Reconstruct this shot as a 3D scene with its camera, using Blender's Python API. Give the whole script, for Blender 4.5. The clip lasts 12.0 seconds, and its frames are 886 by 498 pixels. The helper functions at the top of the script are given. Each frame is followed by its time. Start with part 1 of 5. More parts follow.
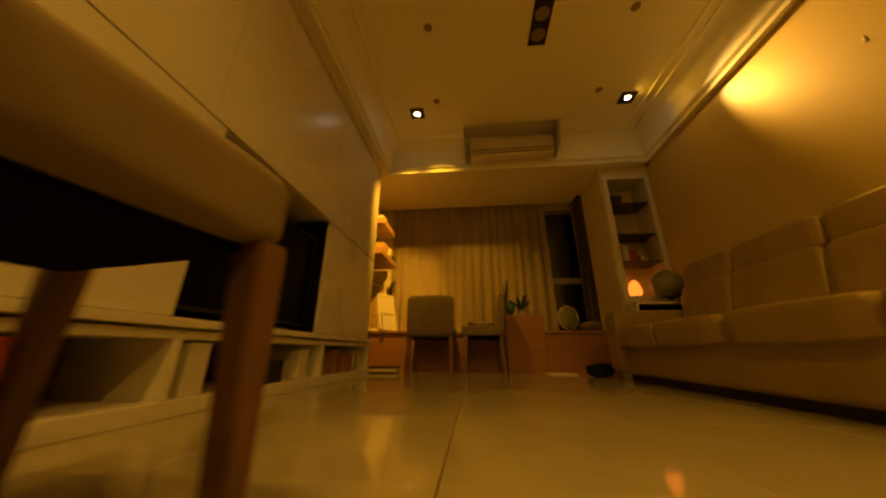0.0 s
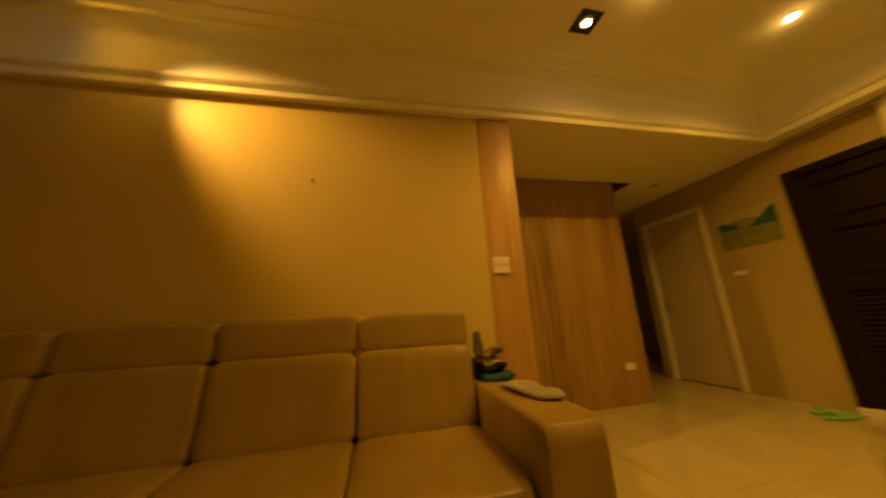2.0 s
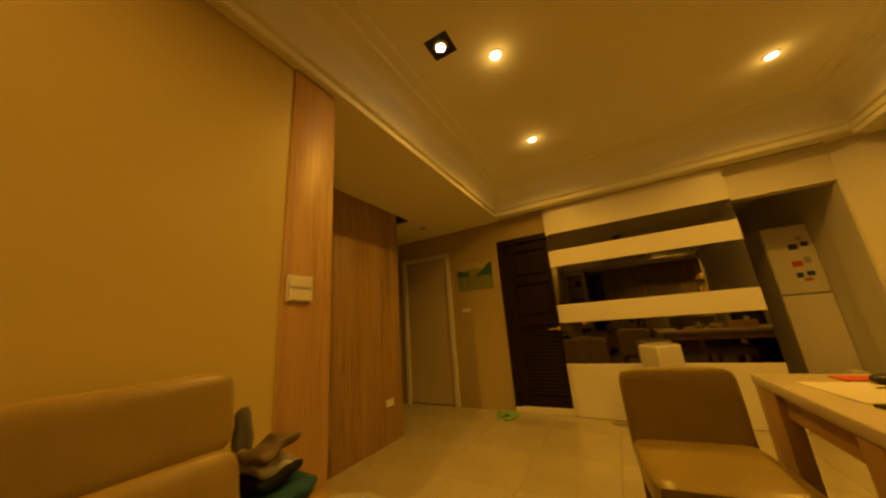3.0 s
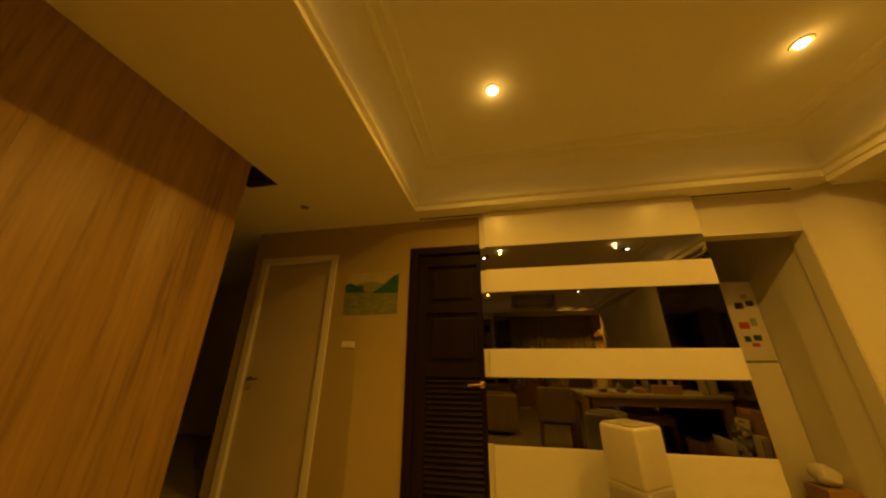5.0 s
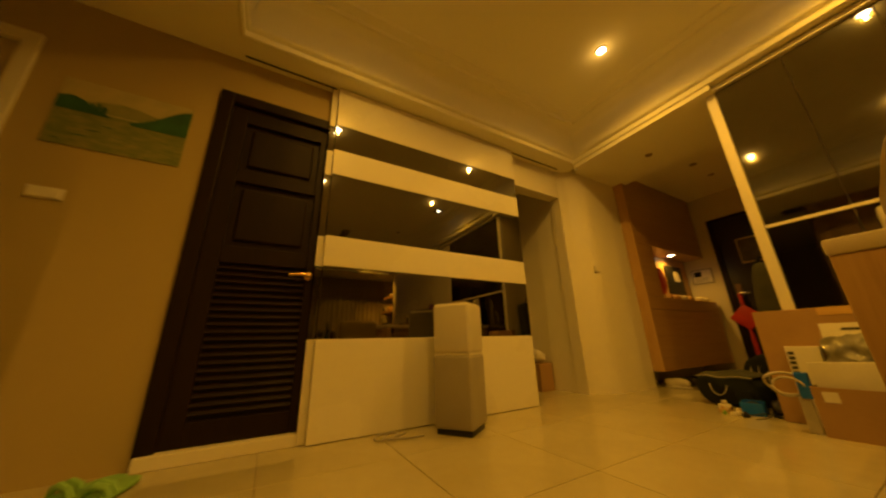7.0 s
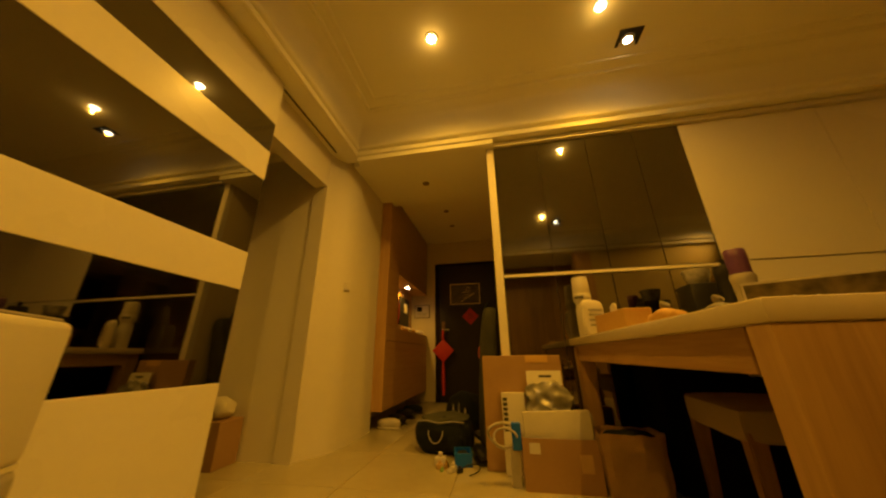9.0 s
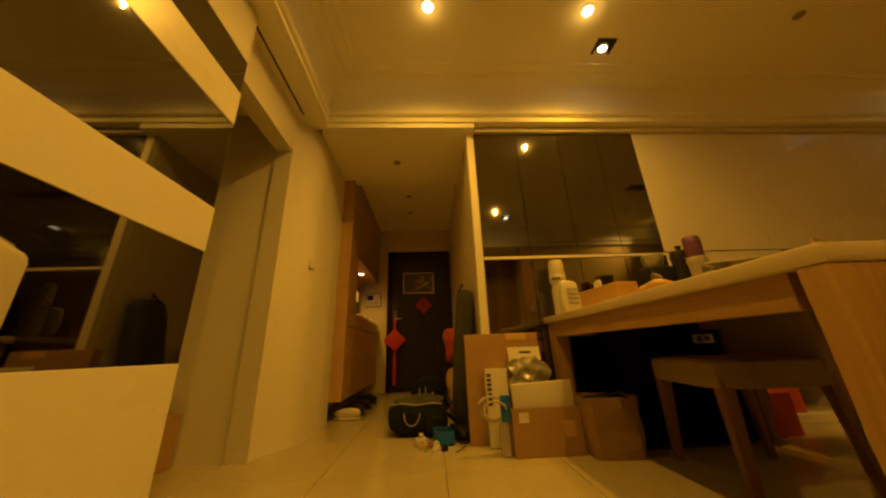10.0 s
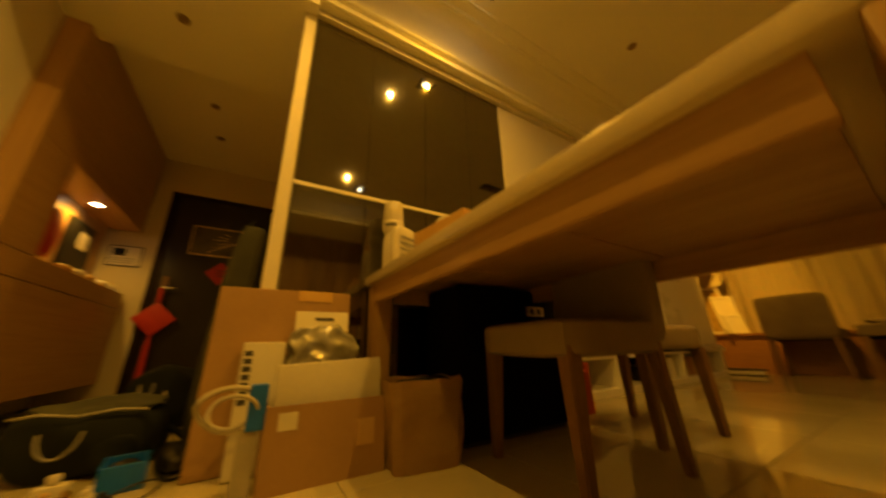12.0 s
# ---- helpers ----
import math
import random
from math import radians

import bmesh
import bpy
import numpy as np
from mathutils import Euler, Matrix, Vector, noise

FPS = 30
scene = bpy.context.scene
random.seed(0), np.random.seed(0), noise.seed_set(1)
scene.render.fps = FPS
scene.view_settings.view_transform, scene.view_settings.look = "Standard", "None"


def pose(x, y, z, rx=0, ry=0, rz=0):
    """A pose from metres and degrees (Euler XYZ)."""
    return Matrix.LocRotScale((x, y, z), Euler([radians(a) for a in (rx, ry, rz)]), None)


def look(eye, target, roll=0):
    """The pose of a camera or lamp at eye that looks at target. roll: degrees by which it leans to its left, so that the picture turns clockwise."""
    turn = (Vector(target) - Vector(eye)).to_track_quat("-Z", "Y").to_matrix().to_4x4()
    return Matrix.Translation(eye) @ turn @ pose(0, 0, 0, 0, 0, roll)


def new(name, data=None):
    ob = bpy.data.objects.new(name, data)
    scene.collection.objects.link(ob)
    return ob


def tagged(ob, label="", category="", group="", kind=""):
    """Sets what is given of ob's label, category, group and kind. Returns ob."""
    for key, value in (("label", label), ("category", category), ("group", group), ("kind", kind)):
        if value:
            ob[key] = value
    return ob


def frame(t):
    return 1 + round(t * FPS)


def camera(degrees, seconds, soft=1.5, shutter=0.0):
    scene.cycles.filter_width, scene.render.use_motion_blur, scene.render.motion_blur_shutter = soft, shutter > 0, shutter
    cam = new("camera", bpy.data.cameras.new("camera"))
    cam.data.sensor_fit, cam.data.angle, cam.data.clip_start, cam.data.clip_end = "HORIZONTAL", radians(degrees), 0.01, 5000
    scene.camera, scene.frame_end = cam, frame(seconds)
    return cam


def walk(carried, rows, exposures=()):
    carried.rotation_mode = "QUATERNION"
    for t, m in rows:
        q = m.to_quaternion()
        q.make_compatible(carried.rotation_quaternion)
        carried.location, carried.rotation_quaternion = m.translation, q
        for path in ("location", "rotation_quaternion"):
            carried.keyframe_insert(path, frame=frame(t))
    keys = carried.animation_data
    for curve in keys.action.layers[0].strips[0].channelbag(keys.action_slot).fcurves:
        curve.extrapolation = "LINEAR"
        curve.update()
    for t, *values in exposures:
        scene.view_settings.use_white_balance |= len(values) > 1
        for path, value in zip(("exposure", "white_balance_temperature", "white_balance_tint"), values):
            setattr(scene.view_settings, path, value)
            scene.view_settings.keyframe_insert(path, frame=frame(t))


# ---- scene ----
cam = camera(112.3, 12.0, soft=2.2, shutter=0.3)
START = [
    (0, (0.193, 0.310, 0.233, 108.974, -0.264, 5.717)),
    (0.5, (0.098, 0.987, 0.482, 111.496, 1.173, -8.427)),
    (1, (0.121, 1.289, 0.714, 109.252, 3.212, -33.379)),
    (1.5, (0.276, 1.285, 0.935, 105.295, 2.571, -68.56)),
]
PATH = [
    (2, (0.487, 1.273, 0.934), (2.389, 0.857, 1.392), -3.2),
    (2.5, (0.971, 1.35, 0.813), (2.364, 0.008, 1.32), -4.3),
    (3, (1.157, 1.307, 1.064), (2.085, -0.394, 1.561), -4.3),
    (3.2, (1.178, 1.245, 1.087), (2.027, -0.496, 1.587), -3.2),
    (4.8, (1.608, 0.129, 1.135), (2.014, -1.692, 1.856), -0.5),
    (5, (1.604, 0.046, 1.097), (1.953, -1.79, 1.808), 0.2),
    (5.5, (1.598, -0.069, 0.747), (1.804, -1.94, 1.425), 1.2),
    (6, (1.677, -0.157, 0.442), (1.604, -2.047, 1.093), 1.0),
    (6.5, (1.815, -0.301, 0.441), (1.337, -2.14, 1.067), -0.1),
    (7, (1.941, -0.52, 0.506), (0.996, -2.176, 1.108), -1.6),
    (7.5, (1.905, -0.815, 0.471), (0.537, -2.139, 1.081), -2.7),
    (7.7, (1.839, -0.884, 0.542), (0.361, -2.097, 1.13), -5.1),
    (9.3, (1.232, -1.242, 0.655), (-0.635, -1.43, 1.347), -0.0),
    (9.5, (1.224, -1.334, 0.651), (-0.652, -1.441, 1.333), -0.4),
    (10, (1.224, -1.513, 0.557), (-0.668, -1.41, 1.198), -2.3),
    (10.5, (1.224, -1.512, 0.69), (-0.669, -1.274, 1.29), -2.6),
    (11, (1.147, -1.39, 0.625), (-0.754, -1.162, 1.206), -0.5),
    (11.5, (0.892, -1.227, 0.618), (-0.992, -0.937, 1.222), 1.8),
    (12, (0.568, -1.128, 0.401), (-1.058, -0.143, 1.022), -1.4),
]
walk(cam, [(t, pose(*p)) for t, p in START] + [(t, look(eye, target, roll)) for t, eye, target, roll in PATH],
     [(0, 0.08), (0.5, 0.12), (2, 0.1), (3, -0.02), (5, 0.0), (7, 0.02), (9.5, 0.05), (11, 0.05), (12, 0.18)])

# ---------- world, exposure ----------
world = bpy.data.worlds.new("night")
scene.world = world
world.use_nodes = True
world.node_tree.nodes["Background"].inputs[0].default_value = (0.010, 0.012, 0.018, 1)
world.node_tree.nodes["Background"].inputs[1].default_value = 0.15

WARM = (1.0, 0.48, 0.038)


def spot_lamp(name, at, target, watts, angle, blend, size=0.04, color=None):
    data = bpy.data.lights.new(name, "SPOT")
    data.energy, data.color, data.spot_size, data.spot_blend, data.shadow_soft_size = watts, color or WARM, radians(angle), blend, size
    ob = new(name, data)
    ob.matrix_world = look(at, target)
    return tagged(ob, "warm lamp light", "lamp light", kind="structure")


def point_lamp(name, at, watts, color, size=0.03):
    data = bpy.data.lights.new(name, "POINT")
    data.energy, data.color, data.shadow_soft_size = watts, color, size
    ob = new(name, data)
    ob.location = at
    return tagged(ob, "warm lamp light", "lamp light", kind="structure")


# round downlights of the ceiling tray
DOWN = [(1.54, -0.335), (1.56, -1.47), (-0.18, -1.475), (-0.187, -0.339)]
for dx, dy in DOWN:
    spot_lamp("downlight_beam", (dx, dy, 2.775), (dx, dy, 0), 51, 160, 0.85, 0.008)
    # added point lamp below each downlight, brightens the ceiling and gives a halo
    point_lamp("downlight_fill", (dx, dy, 2.74), 0.42, (1.0, 0.54, 0.10), 0.008)
# square adjustable spots: (place, aim, watts)
SPOTS = [((-0.378, 2.97), (-0.92, 4.3, 1.0), 340, 52), ((1.888, 2.963), (2.37, 1.50, 1.72), 150, 52),
         ((1.817, -0.074), (2.2, -0.3, 0.2), 9, 75), ((-0.458, -0.074), (-0.8, -1.2, 0.3), 55, 95)]
for (sx, sy), aim, watts, angle in SPOTS:
    spot_lamp("spot_beam", (sx, sy, 2.77), aim, watts, angle, 1.0, 0.01, (1.0, 0.43, 0.02))
# added beam at the east spot, makes the wall highlight's core paler
spot_lamp("spot_core", (1.888, 2.963, 2.766), (2.37, 1.82, 2.0), 52, 47, 1.0, 0.01, (1.0, 0.64, 0.24))
# added fill beams at the two north spots, brighten sofa wall and window bay
spot_lamp("spot_fill", (1.888, 2.963, 2.764), (2.37, 2.3, 2.3), 4, 120, 1.0, 0.01, (1.0, 0.46, 0.02))
spot_lamp("spot_fill", (-0.378, 2.97, 2.764), (0.3, 4.5, 0.8), 120, 60, 1.0, 0.01, (1.0, 0.46, 0.02))
spot_lamp("shoe_cabinet_beam", (-2.80, -2.43, 1.555), (-2.80, -2.43, 0.9), 15, 165, 0.8, 0.015)
point_lamp("salt_lamp_glow", (1.995, 3.80, 0.86), 0.55, (1.0, 0.22, 0.02), 0.05)


# ---------- materials ----------
def material(name, c1, c2=None, rough=0.5, metal=0.0, scale=3.0, fine=60.0, bump=0.05, stretch=(1, 1, 1), gloss_var=0.1, emit=None, power=0.0, coat=0.0):
    """Procedural surface: two scales of colour variation, fine relief, roughness variation."""
    m = bpy.data.materials.new(name)
    m.use_nodes = True
    n, l = m.node_tree.nodes, m.node_tree.links
    b = n["Principled BSDF"]
    c2 = c2 or tuple(v * 0.82 for v in c1)
    tc, mp = n.new("ShaderNodeTexCoord"), n.new("ShaderNodeMapping")
    mp.inputs["Scale"].default_value = stretch
    l.new(tc.outputs["Object"], mp.inputs[0])
    big, small = n.new("ShaderNodeTexNoise"), n.new("ShaderNodeTexNoise")
    big.inputs["Scale"].default_value, small.inputs["Scale"].default_value = scale, fine
    big.inputs["Detail"].default_value, small.inputs["Detail"].default_value = 5, 3
    l.new(mp.outputs[0], big.inputs["Vector"]), l.new(mp.outputs[0], small.inputs["Vector"])
    mixf = n.new("ShaderNodeMath")
    mixf.operation = "MULTIPLY_ADD"
    l.new(small.outputs[0], mixf.inputs[0])
    mixf.inputs[1].default_value = 0.35
    l.new(big.outputs[0], mixf.inputs[2])
    ramp = n.new("ShaderNodeValToRGB")
    ramp.color_ramp.elements[0].position, ramp.color_ramp.elements[1].position = 0.42, 0.92
    ramp.color_ramp.elements[0].color, ramp.color_ramp.elements[1].color = (*c2, 1), (*c1, 1)
    l.new(mixf.outputs[0], ramp.inputs[0])
    l.new(ramp.outputs[0], b.inputs["Base Color"])
    rr = n.new("ShaderNodeMapRange")
    rr.inputs[3].default_value, rr.inputs[4].default_value = max(0.01, rough - gloss_var * rough), min(1, rough + gloss_var * rough)
    l.new(big.outputs[0], rr.inputs[0])
    l.new(rr.outputs[0], b.inputs["Roughness"])
    b.inputs["Metallic"].default_value = metal
    b.inputs["Coat Weight"].default_value = coat
    if bump:
        bp = n.new("ShaderNodeBump")
        bp.inputs["Strength"].default_value, bp.inputs["Distance"].default_value = bump, 0.01
        l.new(mixf.outputs[0], bp.inputs["Height"])
        l.new(bp.outputs[0], b.inputs["Normal"])
    if emit:
        b.inputs["Emission Color"].default_value, b.inputs["Emission Strength"].default_value = (*emit, 1), power
    return m


def wood(name, c1, c2, axis="z", rough=0.4, density=9.0, long=0.13):
    """Veneer: slow colour drift, streaky warped grain and fine pores along one axis."""
    s = {"x": (long, 1, 1), "y": (1, long, 1), "z": (1, 1, long)}[axis]
    m = bpy.data.materials.new(name)
    m.use_nodes = True
    n, l = m.node_tree.nodes, m.node_tree.links
    b = n["Principled BSDF"]
    tc, mp = n.new("ShaderNodeTexCoord"), n.new("ShaderNodeMapping")
    mp.inputs["Scale"].default_value = s
    l.new(tc.outputs["Object"], mp.inputs[0])
    noises = []
    for scale, detail, warp in ((density * 0.45, 3, 0.6), (density * 2.2, 8, 2.2), (density * 22, 3, 0.2)):
        t = n.new("ShaderNodeTexNoise")
        t.inputs["Scale"].default_value, t.inputs["Detail"].default_value, t.inputs["Distortion"].default_value = scale, detail, warp
        l.new(mp.outputs[0], t.inputs["Vector"])
        noises.append(t)
    total = None
    for t, w in zip(noises, (0.35, 0.45, 0.20)):
        k = n.new("ShaderNodeMath")
        k.operation = "MULTIPLY_ADD"
        l.new(t.outputs[0], k.inputs[0])
        k.inputs[1].default_value = w
        if total:
            l.new(total.outputs[0], k.inputs[2])
        else:
            k.inputs[2].default_value = 0.0
        total = k
    ramp = n.new("ShaderNodeValToRGB")
    e = ramp.color_ramp.elements
    e[0].position, e[0].color = 0.36, (*c2, 1)
    e[1].position, e[1].color = 0.62, (*c1, 1)
    mid = ramp.color_ramp.elements.new(0.5)
    mid.color = (*[0.35 * p + 0.65 * q for p, q in zip(c2, c1)], 1)
    l.new(total.outputs[0], ramp.inputs[0])
    l.new(ramp.outputs[0], b.inputs["Base Color"])
    rr = n.new("ShaderNodeMapRange")
    rr.inputs[3].default_value, rr.inputs[4].default_value = rough * 1.25, rough * 0.8
    l.new(total.outputs[0], rr.inputs[0])
    l.new(rr.outputs[0], b.inputs["Roughness"])
    bp = n.new("ShaderNodeBump")
    bp.inputs["Strength"].default_value, bp.inputs["Distance"].default_value = 0.12, 0.004
    l.new(total.outputs[0], bp.inputs["Height"])
    l.new(bp.outputs[0], b.inputs["Normal"])
    return m


WALL = material("beige_wall_paint", (0.68, 0.62, 0.42), (0.64, 0.57, 0.38), 0.75, scale=1.2, fine=220, bump=0.05)
WALL_GOLD = material("golden_wall_paint", (0.62, 0.505, 0.17), (0.58, 0.465, 0.15), 0.42, scale=1.1, fine=260, bump=0.06)
CEIL = material("ceiling_paint", (0.90, 0.88, 0.72), (0.87, 0.85, 0.69), 0.8, scale=0.9, fine=180, bump=0.03)
WALL_TAN = material("tan_wall_paint", (0.44, 0.35, 0.14), (0.40, 0.315, 0.12), 0.7, scale=1.2, fine=220, bump=0.05)
WHITE = material("white_lacquer", (0.78, 0.75, 0.66), (0.75, 0.71, 0.62), 0.27, scale=0.8, fine=40, bump=0.002)
WHITE.node_tree.nodes["Principled BSDF"].inputs["Specular IOR Level"].default_value = 0.25
WHITE_MATT = material("white_paint", (0.76, 0.72, 0.61), (0.71, 0.67, 0.56), 0.5, scale=1.5, fine=120, bump=0.03)
DOOR_CREAM = material("cream_door_paint", (0.58, 0.50, 0.35), (0.53, 0.455, 0.31), 0.5, scale=1.5, fine=120, bump=0.03)
KITCHEN_WHITE = material("white_kitchen_wall", (0.80, 0.76, 0.64), (0.76, 0.72, 0.60), 0.5, scale=1.5, fine=150, bump=0.03)
TILE = material("polished_cream_tile", (0.51, 0.455, 0.28), (0.44, 0.39, 0.235), 0.07, scale=2.2, fine=14, bump=0.004, gloss_var=0.4)
GROUT = material("tile_grout", (0.30, 0.24, 0.16), (0.22, 0.18, 0.12), 0.9, scale=6, fine=90)
MIRROR = material("smoked_mirror", (0.24, 0.235, 0.22), (0.225, 0.22, 0.205), 0.025, 1.0, scale=0.8, fine=20, bump=0.0)
BLACK_MIRROR = material("black_mirror_glass", (0.26, 0.255, 0.225), (0.22, 0.215, 0.19), 0.045, 1.0, scale=1.5, fine=20, bump=0.002)
SCREEN = material("black_screen", (0.004, 0.004, 0.004), (0.003, 0.003, 0.003), 0.3, bump=0)
SCREEN.node_tree.nodes["Principled BSDF"].inputs["Specular IOR Level"].default_value = 0.12
# near-black without sheen; on the seat undersides it paints in the shade
MATT_BLACK = material("matt_black", (0.006, 0.005, 0.004), (0.004, 0.004, 0.003), 1.0, scale=20, fine=200, bump=0.1)
MATT_BLACK.node_tree.nodes["Principled BSDF"].inputs["Specular IOR Level"].default_value = 0.05
BLACK = material("black_plastic", (0.015, 0.014, 0.013), (0.01, 0.01, 0.01), 0.45, scale=8, bump=0.03)
DARK_WOOD = wood("dark_stained_wood", (0.018, 0.0085, 0.004), (0.010, 0.0045, 0.0025), "z", 0.5)
DARK_WOOD.node_tree.nodes["Principled BSDF"].inputs["Specular IOR Level"].default_value = 0.16
WALL_WOOD = wood("veneer_wall_wood", (0.43, 0.27, 0.088), (0.17, 0.098, 0.032), "z", 0.42, 6.5, 0.05)
POST_WOOD = wood("light_oak_veneer", (0.55, 0.35, 0.14), (0.40, 0.23, 0.085), "z", 0.4, 16.0, 0.04)
OAK = wood("oak_wood", (0.46, 0.29, 0.105), (0.33, 0.19, 0.065), "x", 0.42, 9.0, 0.06)
LEG_OAK = wood("oak_leg_wood", (0.46, 0.29, 0.105), (0.33, 0.19, 0.065), "z", 0.42, 9.0, 0.06)
LEG_WOOD = wood("chair_leg_wood", (0.24, 0.13, 0.05), (0.15, 0.075, 0.028), "z", 0.42)
BENCH_WOOD = wood("reddish_bench_wood", (0.34, 0.165, 0.07), (0.27, 0.125, 0.05), "x", 0.4)
CAB_WOOD = wood("hall_cabinet_veneer", (0.47, 0.29, 0.105), (0.38, 0.225, 0.078), "x", 0.4, 9.0, 0.05)
TABLETOP = material("cream_tabletop", (0.66, 0.58, 0.42), (0.60, 0.52, 0.37), 0.25, scale=3, fine=50, bump=0.01)
LEATHER = material("tan_leather", (0.365, 0.265, 0.08), (0.285, 0.203, 0.056), 0.33, scale=5, fine=160, bump=0.2, stretch=(1, 1.8, 0.55))
CHAIR_LEATHER = material("olive_tan_leather", (0.355, 0.265, 0.07), (0.28, 0.205, 0.05), 0.3, scale=5, fine=180, bump=0.1)
CHAIR_FABRIC = material("grey_brown_fabric", (0.20, 0.155, 0.095), (0.16, 0.12, 0.072), 0.85, scale=8, fine=300, bump=0.25)
STOOL_FABRIC = material("taupe_fabric", (0.33, 0.26, 0.17), (0.27, 0.21, 0.13), 0.85, scale=8, fine=300, bump=0.25)
CURTAIN = material("beige_curtain_cloth", (0.64, 0.55, 0.37), (0.57, 0.48, 0.31), 0.85, scale=5, fine=240, bump=0.15, stretch=(1, 1, 0.2))
DRAPE = material("dark_drape_cloth", (0.30, 0.24, 0.15), (0.21, 0.165, 0.10), 0.9, scale=6, fine=200, bump=0.2)
CARD = material("cardboard", (0.40, 0.25, 0.11), (0.34, 0.20, 0.085), 0.8, scale=5, fine=90, bump=0.08)
KRAFT = material("kraft_paper", (0.62, 0.42, 0.19), (0.52, 0.34, 0.145), 0.6, scale=9, fine=50, bump=0.25)
PAPER = material("white_paper", (0.72, 0.68, 0.58), (0.66, 0.62, 0.52), 0.7, scale=6, fine=120, bump=0.03)
INK = material("dark_ink", (0.05, 0.045, 0.04), rough=0.7, bump=0)
PLASTIC = material("white_plastic", (0.68, 0.64, 0.55), (0.64, 0.60, 0.51), 0.35, scale=3, fine=80, bump=0.01)
GREY = material("grey_mesh_plastic", (0.40, 0.37, 0.31), (0.34, 0.31, 0.26), 0.55, scale=4, fine=400, bump=0.2)
POLY = material("plastic_film", (0.40, 0.38, 0.32), (0.10, 0.095, 0.08), 0.07, scale=16, fine=40, bump=0.6)
STRAP = material("off_white_strap", (0.50, 0.46, 0.38), (0.38, 0.35, 0.28), 0.7, scale=20, fine=200, bump=0.2)
FILM = material("glossy_clear_film", (0.40, 0.385, 0.33), (0.22, 0.21, 0.18), 0.2, 0.15, scale=9, fine=60, bump=0.2)
PHOTO = material("dark_photo_print", (0.20, 0.16, 0.08), (0.03, 0.026, 0.015), 0.2, scale=11, fine=40, bump=0.02)
FOAM = material("white_foam_sheet", (0.66, 0.62, 0.52), (0.58, 0.54, 0.45), 0.4, scale=6, fine=160, bump=0.12)
RED = material("red_paper", (0.55, 0.035, 0.018), (0.45, 0.026, 0.014), 0.6, scale=10, fine=120)
RED_CLOTH = material("red_orange_cloth", (0.55, 0.085, 0.03), (0.42, 0.06, 0.02), 0.8, scale=6, fine=150, bump=0.15)
BLUE = material("blue_plastic", (0.01, 0.15, 0.85), (0.01, 0.12, 0.7), 0.4, scale=6, fine=60)
TEAL = material("teal_cloth", (0.012, 0.085, 0.14), (0.008, 0.06, 0.10), 0.9, scale=12, fine=180, bump=0.3)
GREEN = material("lime_foam", (0.27, 0.50, 0.14), (0.21, 0.42, 0.10), 0.6, scale=9, fine=120, bump=0.1)
LEAF = material("plant_leaf", (0.045, 0.11, 0.03), (0.03, 0.07, 0.02), 0.45, scale=20, fine=120)
OLIVE = material("olive_canvas", (0.075, 0.075, 0.042), (0.04, 0.042, 0.024), 0.85, scale=8, fine=220, bump=0.3)
BAGDARK = material("dark_bag_nylon", (0.016, 0.02, 0.018), (0.008, 0.010, 0.009), 0.85, scale=9, fine=220, bump=0.35)
BAGDARK.node_tree.nodes["Principled BSDF"].inputs["Specular IOR Level"].default_value = 0.2
GREYCLOTH = material("grey_towel_cloth", (0.38, 0.37, 0.33), (0.28, 0.27, 0.24), 0.95, scale=14, fine=200, bump=0.5)
BLUEGREY = material("blue_grey_cloth", (0.16, 0.16, 0.16), (0.11, 0.11, 0.11), 0.9, scale=14, fine=200, bump=0.4)
METAL = material("brushed_metal", (0.62, 0.60, 0.56), (0.54, 0.52, 0.48), 0.3, 1.0, scale=20, fine=90, bump=0.02)
BRASS = material("brass", (0.75, 0.55, 0.25), (0.62, 0.44, 0.18), 0.28, 1.0, scale=20, fine=80, bump=0.02)
LAMP_ON = material("lit_lamp", (0.9, 0.8, 0.6), rough=0.5, bump=0, emit=(1.0, 0.84, 0.56), power=26)
LAMP_OFF = material("dull_lamp_glass", (0.30, 0.22, 0.12), rough=0.3, bump=0)
SALT = material("salt_crystal", (0.75, 0.30, 0.12), (0.65, 0.22, 0.08), 0.5, scale=14, fine=50, bump=0.4, emit=(1.0, 0.22, 0.02), power=1.7)
GLOBE = material("globe_map", (0.14, 0.17, 0.12), (0.28, 0.26, 0.16), 0.3, scale=7, fine=30, bump=0.02)
GOLDFILM = material("packaging_print", (0.50, 0.33, 0.10), (0.22, 0.16, 0.05), 0.3, scale=14, fine=60, bump=0.15)
YELLOWBOX = material("yellow_carton", (0.62, 0.40, 0.12), (0.55, 0.32, 0.09), 0.5, scale=9, fine=60)
PURPLE = material("purple_plastic", (0.14, 0.05, 0.20), (0.10, 0.035, 0.15), 0.4, scale=8)
PAINTING = material("green_landscape_print", (0.29, 0.27, 0.08), (0.12, 0.17, 0.04), 0.6, scale=16, fine=40, stretch=(0.7, 1, 2.2))
PRINT_GREEN = material("dark_green_print", (0.03, 0.13, 0.05), (0.018, 0.08, 0.03), 0.6, scale=12, fine=60)
PRINT_SKY = material("hazy_sky_print", (0.52, 0.44, 0.20), (0.40, 0.36, 0.16), 0.6, scale=9, fine=40)
PRINT_HAZE = material("pale_hill_print", (0.30, 0.29, 0.10), (0.20, 0.22, 0.07), 0.6, scale=14, fine=50)
SKYGLASS = bpy.data.materials.new("window_glass")
SKYGLASS.use_nodes = True
g = SKYGLASS.node_tree.nodes["Principled BSDF"]
